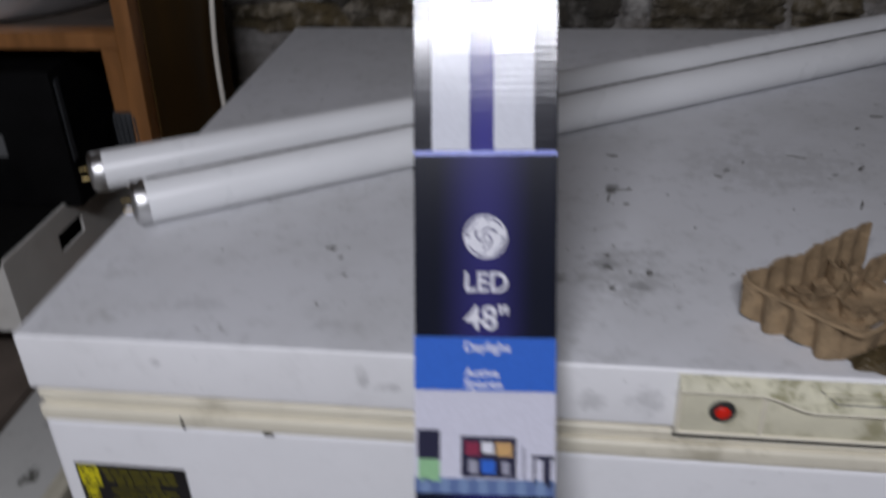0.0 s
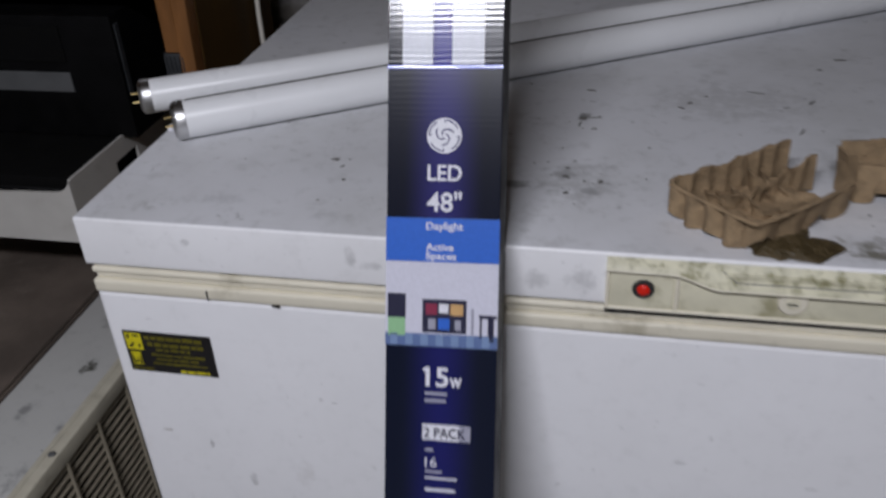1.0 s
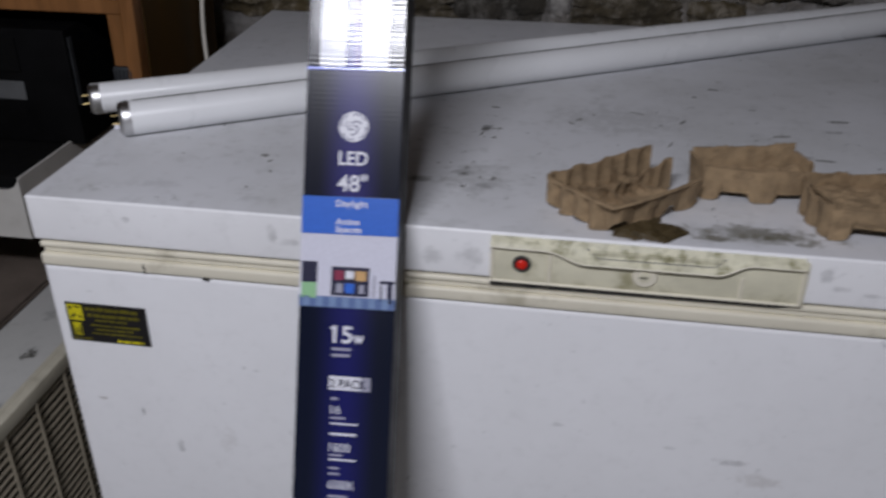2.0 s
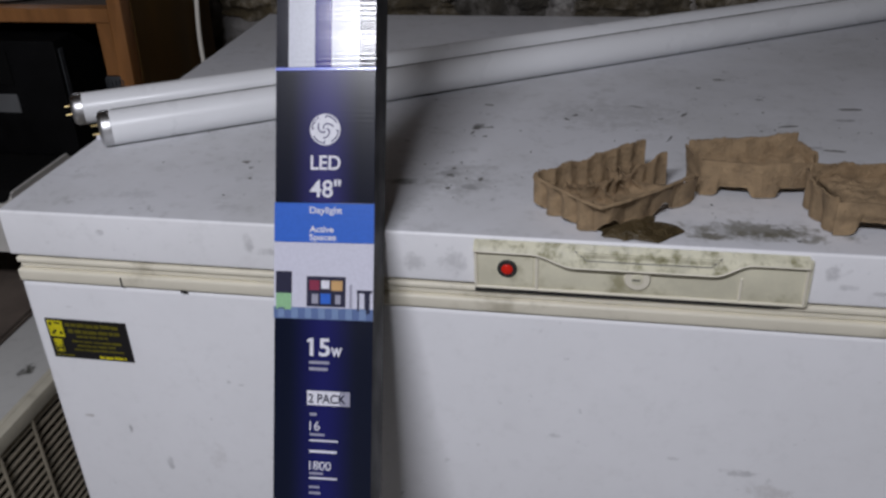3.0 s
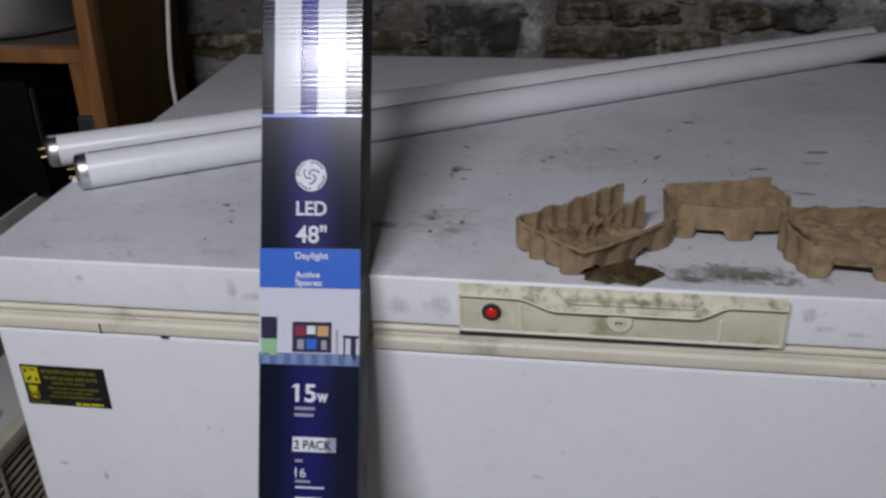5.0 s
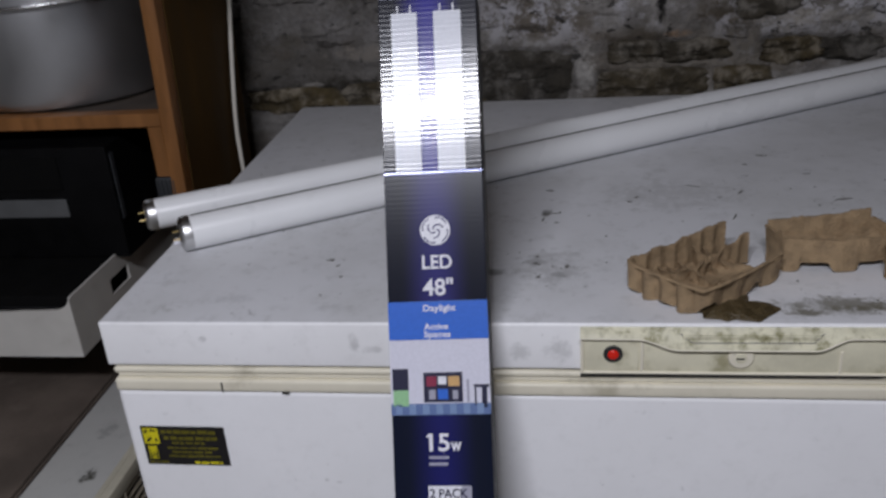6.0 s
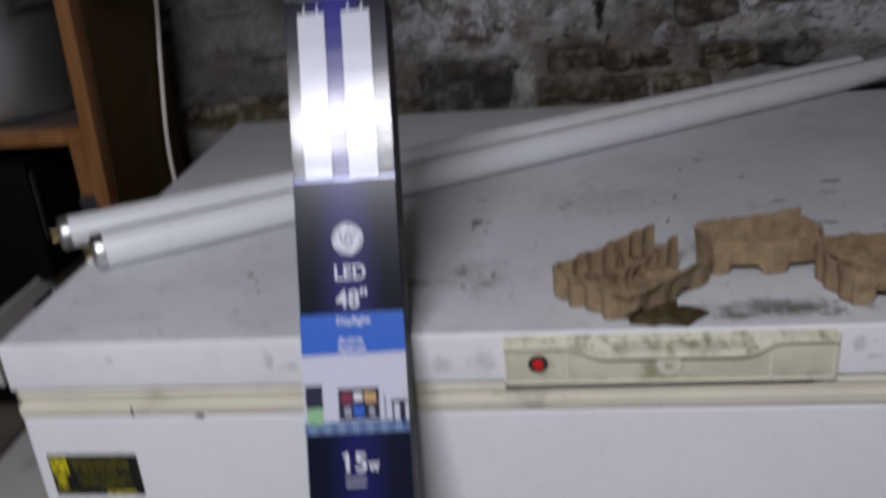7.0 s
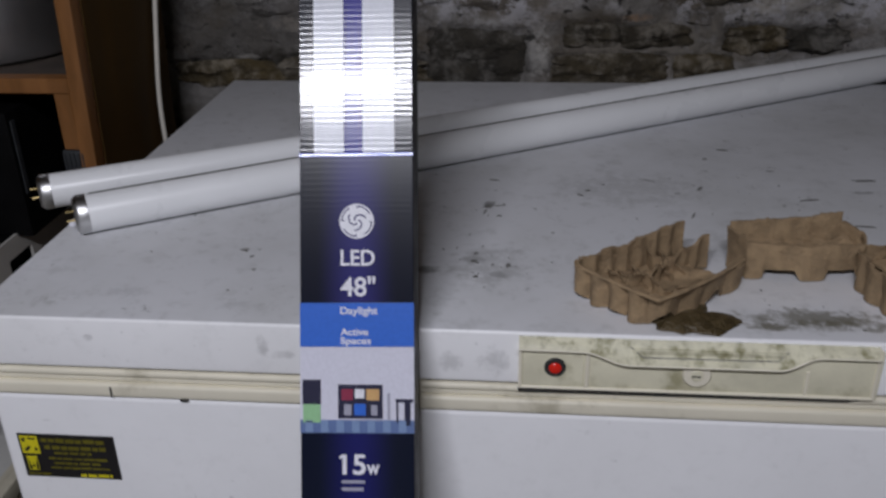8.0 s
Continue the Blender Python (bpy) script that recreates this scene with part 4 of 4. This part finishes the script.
def scrap(cx, cy, rx, ry, seed, z):
    b = bmesh.new()
    n, rings = 46, 7
    top = [b.verts.new((cx, cy, z + 0.005))]
    prev = None
    for k in range(1, rings + 1):
        row = []
        for i in range(n):
            a = 2 * math.pi * i / n
            e = 1 + 0.60 * noise.noise(Vector((math.cos(a) * 1.7, math.sin(a) * 1.7, seed))) + 0.15 * noise.noise(Vector((math.cos(a) * 6, math.sin(a) * 6, seed)))
            r = k / rings * e
            h = 0.0055 * (1 - (k / rings) ** 3) + 0.003 * noise.noise(Vector((r * math.cos(a) * 4, r * math.sin(a) * 4, seed))) * (1 - k / rings)
            row.append(b.verts.new((cx + rx * r * math.cos(a), cy + ry * r * math.sin(a), z + max(0.0, h))))
        for i in range(n):
            j = (i + 1) % n
            if prev:
                b.faces.new((prev[i], row[i], row[j], prev[j]))
            else:
                b.faces.new((top[0], row[i], row[j]))
        prev = row
    bmesh.ops.recalc_face_normals(b, faces=list(b.faces))
    return b


tagged(part("wet_pulp_scrap", scrap(0.575, 0.027, 0.037, 0.027, 4.2, H + 0.0004), wet_pulp, smooth=60), "dark wet brown clump of rotted pulp on the lid", "debris")


def grit():
    rnd = random.Random(5)
    b = bmesh.new()
    spots = [(0.417, 0.249, 4, 0.012), (0.405, 0.120, 3, 0.014), (0.405, 0.150, 3, 0.012), (0.196, 0.132, 4, 0.006), (0.43, 0.10, 6, 0.012), (0.66, 0.04, 6, 0.03), (0.70, 0.03, 6, 0.022), (0.72, 0.25, 4, 0.01), (0.70, 0.30, 5, 0.015), (0.80, 0.26, 4, 0.008)]
    pts = [(rnd.gauss(x, s), max(0.018, rnd.gauss(y, s))) for x, y, n, s in spots for _ in range(n)] + [(rnd.uniform(0.02, 1.15), rnd.uniform(0.02, 0.71)) for _ in range(36)]
    flecks = [(0.813, 0.334, 0.013, 0.0026, 5), (0.741, 0.277, 0.010, 0.0022, 12), (0.774, 0.213, 0.011, 0.0024, -6), (0.682, 0.428, 0.007, 0.0024, -8), (0.656, 0.396, 0.003, 0.002, 0), (0.635, 0.303, 0.006, 0.0020, 62), (0.518, 0.293, 0.0035, 0.002, 40),
              (0.509, 0.280, 0.004, 0.0018, -35), (0.418, 0.319, 0.006, 0.0020, -10), (0.414, 0.246, 0.005, 0.0036, 20), (0.425, 0.248, 0.008, 0.0010, 5), (0.412, 0.232, 0.007, 0.0010, 80), (0.195, 0.132, 0.0045, 0.002, 10), (0.205, 0.118, 0.003, 0.0014, 50), (0.214, 0.093, 0.002, 0.0018, 0),
              (0.410, 0.090, 0.003, 0.002, 60), (0.438, 0.113, 0.004, 0.0022, 75), (0.407, 0.120, 0.003, 0.0028, 30), (0.408, 0.136, 0.002, 0.002, 0), (0.427, 0.222, 0.0022, 0.0018, 0), (0.617, 0.231, 0.009, 0.0010, 70), (0.585, 0.325, 0.010, 0.0008, -20)]
    for x, y, long_, wide, turn_ in flecks:
        first = len(b.verts)
        bmesh.ops.create_icosphere(b, subdivisions=2, radius=1)
        b.verts.ensure_lookup_table()
        m = Matrix.Translation((x, y, H + 0.0001)) @ Matrix.Rotation(radians(turn_), 4, "Z") @ Matrix.Diagonal((long_, wide, 0.0005, 1))
        for q in b.verts[first:]:
            k = 1.0 + 0.55 * noise.noise(Vector((q.co.x * 2.3 + 40 * x, q.co.y * 2.3 + 40 * y, 0.0)))
            q.co = m @ Vector((q.co.x * k, q.co.y * k, q.co.z))
    for x, y in pts:
        r = rnd.uniform(0.0004, 0.0012)
        m = Matrix.Translation((x, y, H + 0.0002)) @ Matrix.Rotation(rnd.uniform(0, 6.28), 4, "Z") @ Matrix.Diagonal((r * rnd.uniform(1, 2.2), r, 0.0006, 1))
        bmesh.ops.create_icosphere(b, subdivisions=1, radius=1, matrix=m)
    return b


tagged(part("grit", grit(), crumb), "scattered dark grit and crumbs on the freezer lid", "debris", kind="stuff")

# White fleck drawn as a small reflection on the lid edge.
tagged(part("painted_glint", scrap(0.006, 0.178, 0.004, 0.003, 2.0, H + 0.0002), ink_white, smooth=60), "small white fleck painted as a glint on the lid edge", "debris")

# ---- wooden shelving with its things ----
shelf_unit = thing("shelving_unit", "orange-brown wooden shelving beside the freezer", "shelf unit")
LEANING = Matrix.Translation((-0.108, 0.0, 0.95)) @ Matrix.Rotation(radians(1.8), 4, "Y") @ Matrix.Translation((0.108, 0.0, -0.95))
part("upright", box(-0.1185, -0.0985, 0.45, 0.475, 0.0, 2.0, 0.0015, 2), wood, shelf_unit, smooth=40).matrix_basis = LEANING
part("side_panel", box(-0.115, -0.0978, 0.4755, 0.722, 0.0, 2.0, 0.001, 1), wood_dark, shelf_unit, "dark brown side panel").matrix_basis = LEANING
part("upright", box(-0.98, -0.96, 0.45, 0.475, 0.0, 2.0, 0.0015, 2), wood, shelf_unit, smooth=40)
part("side_panel", box(-0.98, -0.965, 0.4755, 0.722, 0.0, 2.0, 0.001, 1), wood_dark, shelf_unit, "dark brown side panel")
part("back_panel", box(-0.96, -0.105, 0.7222, 0.729, 0.0, 2.0), wood_dark, shelf_unit, "dark brown back panel")
part("cleat", box(-0.142, -0.1200, 0.452, 0.474, 0.86, 0.9355, 0.0015, 1), wood, shelf_unit)
for z in (0.9355, 0.634, 1.36):
    board = part("shelf_board", box(-0.96, -0.1190, 0.475, 0.722, z, z + 0.018, 0.001, 1), shelf_top, shelf_unit, "dusty shelf board")
    part("shelf_edge", box(-0.96, -0.1187, 0.4500, 0.4748, z - 0.001, z + 0.0185, 0.0015, 1), wood, board)

pot = thing("stock_pot", "large dull aluminium stock pot with lid on the shelf", "pot", pose(-0.337, 0.628, 0.9545))
PR = 0.163
part("pot_body", lathe([(0, 0), (PR - 0.012, 0), (PR - 0.003, 0.004), (PR, 0.014), (PR, 0.165), (PR + 0.004, 0.168), (PR + 0.004, 0.172), (PR - 0.002, 0.172), (PR - 0.002, 0.02), (0, 0.015)], 72), pot_metal, pot, smooth=35)
part("handle_lug", box(-0.075, -0.045, -0.170, -0.152, 0.125, 0.165, 0.005, 2), black_plastic, pot, "black handle lug", smooth=40)
pot_lid = part("pot_lid", lathe([(PR + 0.002, 0.1725), (PR + 0.007, 0.173), (PR + 0.007, 0.186), (PR + 0.001, 0.190), (PR - 0.012, 0.191), (PR - 0.02, 0.2), (0, 0.207)], 72), pot_metal, pot, "slightly domed aluminium lid", smooth=35)
part("bail_handle", pipe([((PR + 0.010) * math.cos(a), (PR + 0.010) * math.sin(a), 0.160 - 0.012 * math.sin(-a)) for a in (math.pi * (1 + i / 30) for i in range(31))], 0.0026, 8), aluminium, pot, "wire bail handle", smooth=60)

tray_box = thing("carton_tray", "shallow white carton tray with hand hole, on the lower shelf", "box")
CX1, CY0, CZ0, CZ1 = -0.227, 0.30, 0.6535, 0.7445
worn = [(-0.62, CZ1 - 0.030)] + [(-0.60 + 0.0186 * k, CZ1 - 0.027 + 0.0005 * k + 0.0022 * noise.noise(Vector((k * 0.7, 4.1, 0)))) for k in range(20)] + [(CX1 - 0.008, CZ1 - 0.012), (CX1, CZ1 - 0.001)]
part("carton_front", prism([(-0.62, CZ0)] + worn + [(CX1, CZ0)], CY0, CY0 + 0.004), card_white, tray_box, "white front panel with a worn, sunken edge")
part("carton_back", box(-0.62, CX1, 0.70, 0.704, CZ0, CZ1, 0.001, 1), card_white, tray_box)
part("carton_base", box(-0.62, CX1, CY0 + 0.0045, 0.6995, CZ0, CZ0 + 0.004), card_white, tray_box)
part("carton_left", box(-0.62, -0.616, CY0 + 0.0045, 0.6995, CZ0 + 0.0045, CZ1), card_white, tray_box)


def wall_with_slot(x0_, x1_, y0_, y1_, z0_, z1_, sy0, sy1, sz0, sz1):
    b = box(x0_, x1_, y0_, sy0, z0_, z1_)
    box(x0_, x1_, sy1, y1_, z0_, z1_, bm=b)
    box(x0_, x1_, sy0, sy1, z0_, sz0, bm=b)
    box(x0_, x1_, sy0, sy1, sz1, z1_, bm=b)
    return b


part("carton_side", wall_with_slot(CX1 - 0.004, CX1, CY0 + 0.0045, 0.6995, CZ0 + 0.0045, CZ1, 0.408, 0.466, CZ0 + 0.040, CZ0 + 0.064), card_white, tray_box)

black_box = thing("black_case", "black plastic equipment case lying in the carton tray", "electronics")
part("case_body", box(-0.60, -0.240, 0.32, 0.69, CZ0 + 0.005, CZ1 - 0.006, 0.004, 2), black_dull, black_box, smooth=40)
part("case_rim", box(-0.602, -0.238, 0.318, 0.692, CZ1 - 0.030, CZ1 - 0.022, 0.002, 1), black_plastic, black_box, smooth=40)
part("case_latch", box(-0.45, -0.40, 0.312, 0.319, CZ1 - 0.036, CZ1 - 0.012, 0.002, 1), black_plastic, black_box, smooth=40)
device = thing("black_recorder", "black recorder with grey front strip on the shelf", "electronics")
part("recorder_body", box(-0.60, -0.205, 0.44, 0.68, CZ1 - 0.005, 0.912, 0.004, 2), black_plastic, device, smooth=40)
part("front_strip", box(-0.58, -0.282, 0.4375, 0.4405, 0.806, 0.834, 0.001, 1), grey_panel, device, "grey metal front strip")
part("tape_door", box(-0.58, -0.282, 0.4375, 0.4405, 0.848, 0.898, 0.001, 1), black_dull, device)
part("side_trim", box(-0.2045, -0.2025, 0.445, 0.455, 0.80, 0.90, 0.0008, 1), grey_plastic, device)
bundle = thing("cable_clamp", "dark grey ribbed clamp hanging by the shelf upright", "clamp")
part("clamp_body", box(-0.147, -0.114, 0.452, 0.472, 0.812, 0.8595, 0.004, 2), grey_plastic, bundle, smooth=40)
for k in range(5):
    part("rib", box(-0.145 + k * 0.0062, -0.142 + k * 0.0062, 0.4495, 0.453, 0.815, 0.856, 0.0008, 1), grey_plastic, bundle)

outlet = thing("socket_box", "dark grey socket box screwed to the shelving side", "electric socket")
part("socket_body", box(-0.0922, -0.066, 0.455, 0.510, 1.140, 1.225, 0.004, 2), grey_plastic, outlet, smooth=40)
part("socket_face", box(-0.088, -0.069, 0.5102, 0.513, 1.145, 1.215, 0.0015, 1), grey_plastic, outlet)
cord = thing("power_cord", "white power cord plugged into the socket box, hanging down", "cable")
part("plug", lathe([(0, 0), (0.0150, 0), (0.0160, 0.005), (0.0135, 0.030), (0.0095, 0.050), (0.0055, 0.072), (0, 0.072)], 20), white_cord, cord, "white moulded plug", smooth=50).matrix_basis = Matrix.Translation((-0.071, 0.5132, 1.152)) @ Matrix.Rotation(radians(-90), 4, "X")
part("wire", pipe(curve_points([(-0.072, 0.580, 1.152), (-0.077, 0.640, 1.147), (-0.082, 0.690, 1.122), (-0.0855, 0.700, 1.080), (-0.0885, 0.676, 0.985), (-0.0905, 0.652, 0.884), (-0.0905, 0.648, 0.800), (-0.0905, 0.652, 0.600), (-0.0905, 0.660, 0.300), (-0.0905, 0.660, 0.006)], 12), 0.0035, 10), white_cord, cord, smooth=70)

# ---- air conditioner beside the freezer ----
AX, AY0, AY1, AZ = -0.149, -0.10, 0.50, 0.53
ac = thing("air_conditioner", "scuffed old room air conditioner with slatted beige side grille", "air conditioner")
part("case", box(-0.56, AX - 0.012, AY0, AY1, 0.0, AZ, 0.004, 2), ac_paint, ac, "scuffed grey steel case", smooth=40)
part("coil", box(AX - 0.0118, AX - 0.010, AY0 + 0.01, AY1 - 0.01, 0.02, AZ - 0.02), dark_inside, ac, "dark inside behind the grille")
grille = part("grille_frame", box(AX - 0.012, AX + 0.002, AY0 - 0.004, AY1 + 0.004, AZ - 0.018, AZ + 0.004, 0.003, 2), ac_trim, ac, "beige top trim", smooth=40)
part("trim_strip", box(AX - 0.020, AX - 0.0125, AY0 - 0.002, AY1 + 0.002, AZ + 0.0004, AZ + 0.003, 0.001, 1), ac_trim, ac)
for yy in (0.045, 0.33):
    part("screw", lathe([(0.0045, 0), (0.0045, 0.001), (0.003, 0.002), (0, 0.0022)], 16), grey_panel, ac, smooth=50).matrix_basis = Matrix.Translation((AX - 0.006, yy, AZ + 0.004))
slat_bm = box(-0.004, 0.001, AY0, AY1, -0.0032, 0.0032, 0.0008, 1)
slat = part("slat", slat_bm, ac_grille, ac)
slat.matrix_basis = pose(AX - 0.003, 0, AZ - 0.028, 0, 25, 0)
for k in range(1, 38):
    s_ = new("slat", slat.data)
    s_.parent, s_.matrix_basis = ac, pose(AX - 0.003, 0, AZ - 0.028 - k * 0.0125, 0, 25, 0)
for k in range(9):
    y_ = AY0 + 0.02 + k * 0.068
    part("rib", box(AX - 0.003, AX + 0.0015, y_ - 0.002, y_ + 0.002, 0.03, AZ - 0.0185, 0.0006, 1), ac_grille, ac)

sheet_card = thing("cardboard_sheet", "flattened dull brown cardboard box on the air conditioner", "cardboard")
part("lower_layer", box(-0.85, -0.272, 0.06, 0.62, AZ + 0.0005, AZ + 0.006, 0.001, 1), card_brown, sheet_card)
part("upper_layer", box(-0.84, -0.274, 0.07, 0.61, AZ + 0.0065, AZ + 0.012, 0.001, 1), card_brown, sheet_card)

# ---- ceiling light ----
fixture = thing("ceiling_light", "white metal strip light on the ceiling", "ceiling light", pose(*LAMP_AT, 0, 0, 8))
part("housing", box(-0.37, 0.37, -0.09, 0.09, 0.02, 0.11, 0.004, 2), front_paint, fixture, smooth=40)


# ---- stones of the wall ----
def stone_mesh(w, h, seed, proud):
    """A rough squared rubble stone whose ragged rim sinks into the mortar."""
    b = bmesh.new()
    n, rings = 48, 7
    centre = b.verts.new((0, -proud, 0))
    prev = None
    for k in range(1, rings + 1):
        row = []
        q = k / rings
        for i in range(n):
            a = 2 * math.pi * i / n
            c_, s_ = math.cos(a), math.sin(a)
            e = (abs(c_) ** 3.6 + abs(s_) ** 3.6) ** (-1 / 3.6) * (1 + 0.26 * noise.noise(Vector((c_ * 1.4, s_ * 1.4, seed))) + 0.14 * noise.noise(Vector((c_ * 5, s_ * 5, seed + 9))) + 0.10 * noise.noise(Vector((c_ * 12, s_ * 12, seed + 5))))
            x, z = 0.5 * w * q * e * c_, 0.5 * h * q * e * s_
            y = -proud * (1 - q ** 6) + 0.014 * q ** 8 + 0.011 * noise.fractal(Vector((x * 22, z * 48, seed)), 0.8, 2.0, 5)
            row.append(b.verts.new((x, y, z)))
        for i in range(n):
            j = (i + 1) % n
            if prev:
                b.faces.new((prev[i], prev[j], row[j], row[i]))
            else:
                b.faces.new((centre, row[j], row[i]))
        prev = row
    bmesh.ops.recalc_face_normals(b, faces=list(b.faces))
    return b


rs = random.Random(12)


def lay_stone(x0_, x1_, z0_, z1_, material, proud, tilt=0.0):
    b = stone_mesh(x1_ - x0_, z1_ - z0_, rs.uniform(0, 99), proud)
    bmesh.ops.transform(b, matrix=pose((x0_ + x1_) / 2, WALL_Y - 0.003, (z0_ + z1_) / 2, 0, tilt, 0), verts=list(b.verts))
    part("stone", b, material, wall, smooth=60)


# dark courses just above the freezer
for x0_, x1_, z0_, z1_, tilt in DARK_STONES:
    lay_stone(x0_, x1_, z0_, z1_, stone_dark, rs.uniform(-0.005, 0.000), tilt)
# stones still under their mortar and whitewash
for x0_, x1_, z0_, z1_, tilt in ((-0.125, -0.030, 0.905, 0.960, 2), (-0.020, 0.090, 0.955, 1.010, -2), (0.095, 0.205, 1.000, 1.065, 3), (0.215, 0.330, 0.962, 1.010, -1), (0.335, 0.430, 0.965, 1.030, 2), (0.450, 0.570, 0.985, 1.060, 0), (0.620, 0.705, 1.005, 1.075, 1),
                                 (0.720, 0.840, 1.060, 1.110, -2), (0.860, 0.980, 1.075, 1.125, 1), (0.230, 0.420, 1.060, 1.115, 1), (-0.100, 0.040, 1.030, 1.085, -3), (0.690, 0.750, 0.944, 0.975, 3)):
    lay_stone(x0_, x1_, z0_, z1_, mortar, rs.uniform(-0.003, 0.003), tilt)
# the rest of the wall round about
z = 0.70
while z < 1.55:
    hgt = rs.choice((0.030, 0.042, 0.055, 0.075))
    x = -0.30 + rs.uniform(-0.1, 0)
    while x < 1.65:
        wid = rs.uniform(1.0, 3.4) * hgt + 0.03
        if rs.random() < 0.80 and (x + wid < -0.14 or x > 1.0 or z + hgt < 0.84 or z > 1.12):
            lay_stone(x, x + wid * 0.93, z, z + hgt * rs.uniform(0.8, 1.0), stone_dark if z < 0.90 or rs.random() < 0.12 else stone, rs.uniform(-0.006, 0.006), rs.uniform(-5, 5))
        x += wid + 0.008
    z += hgt + 0.006
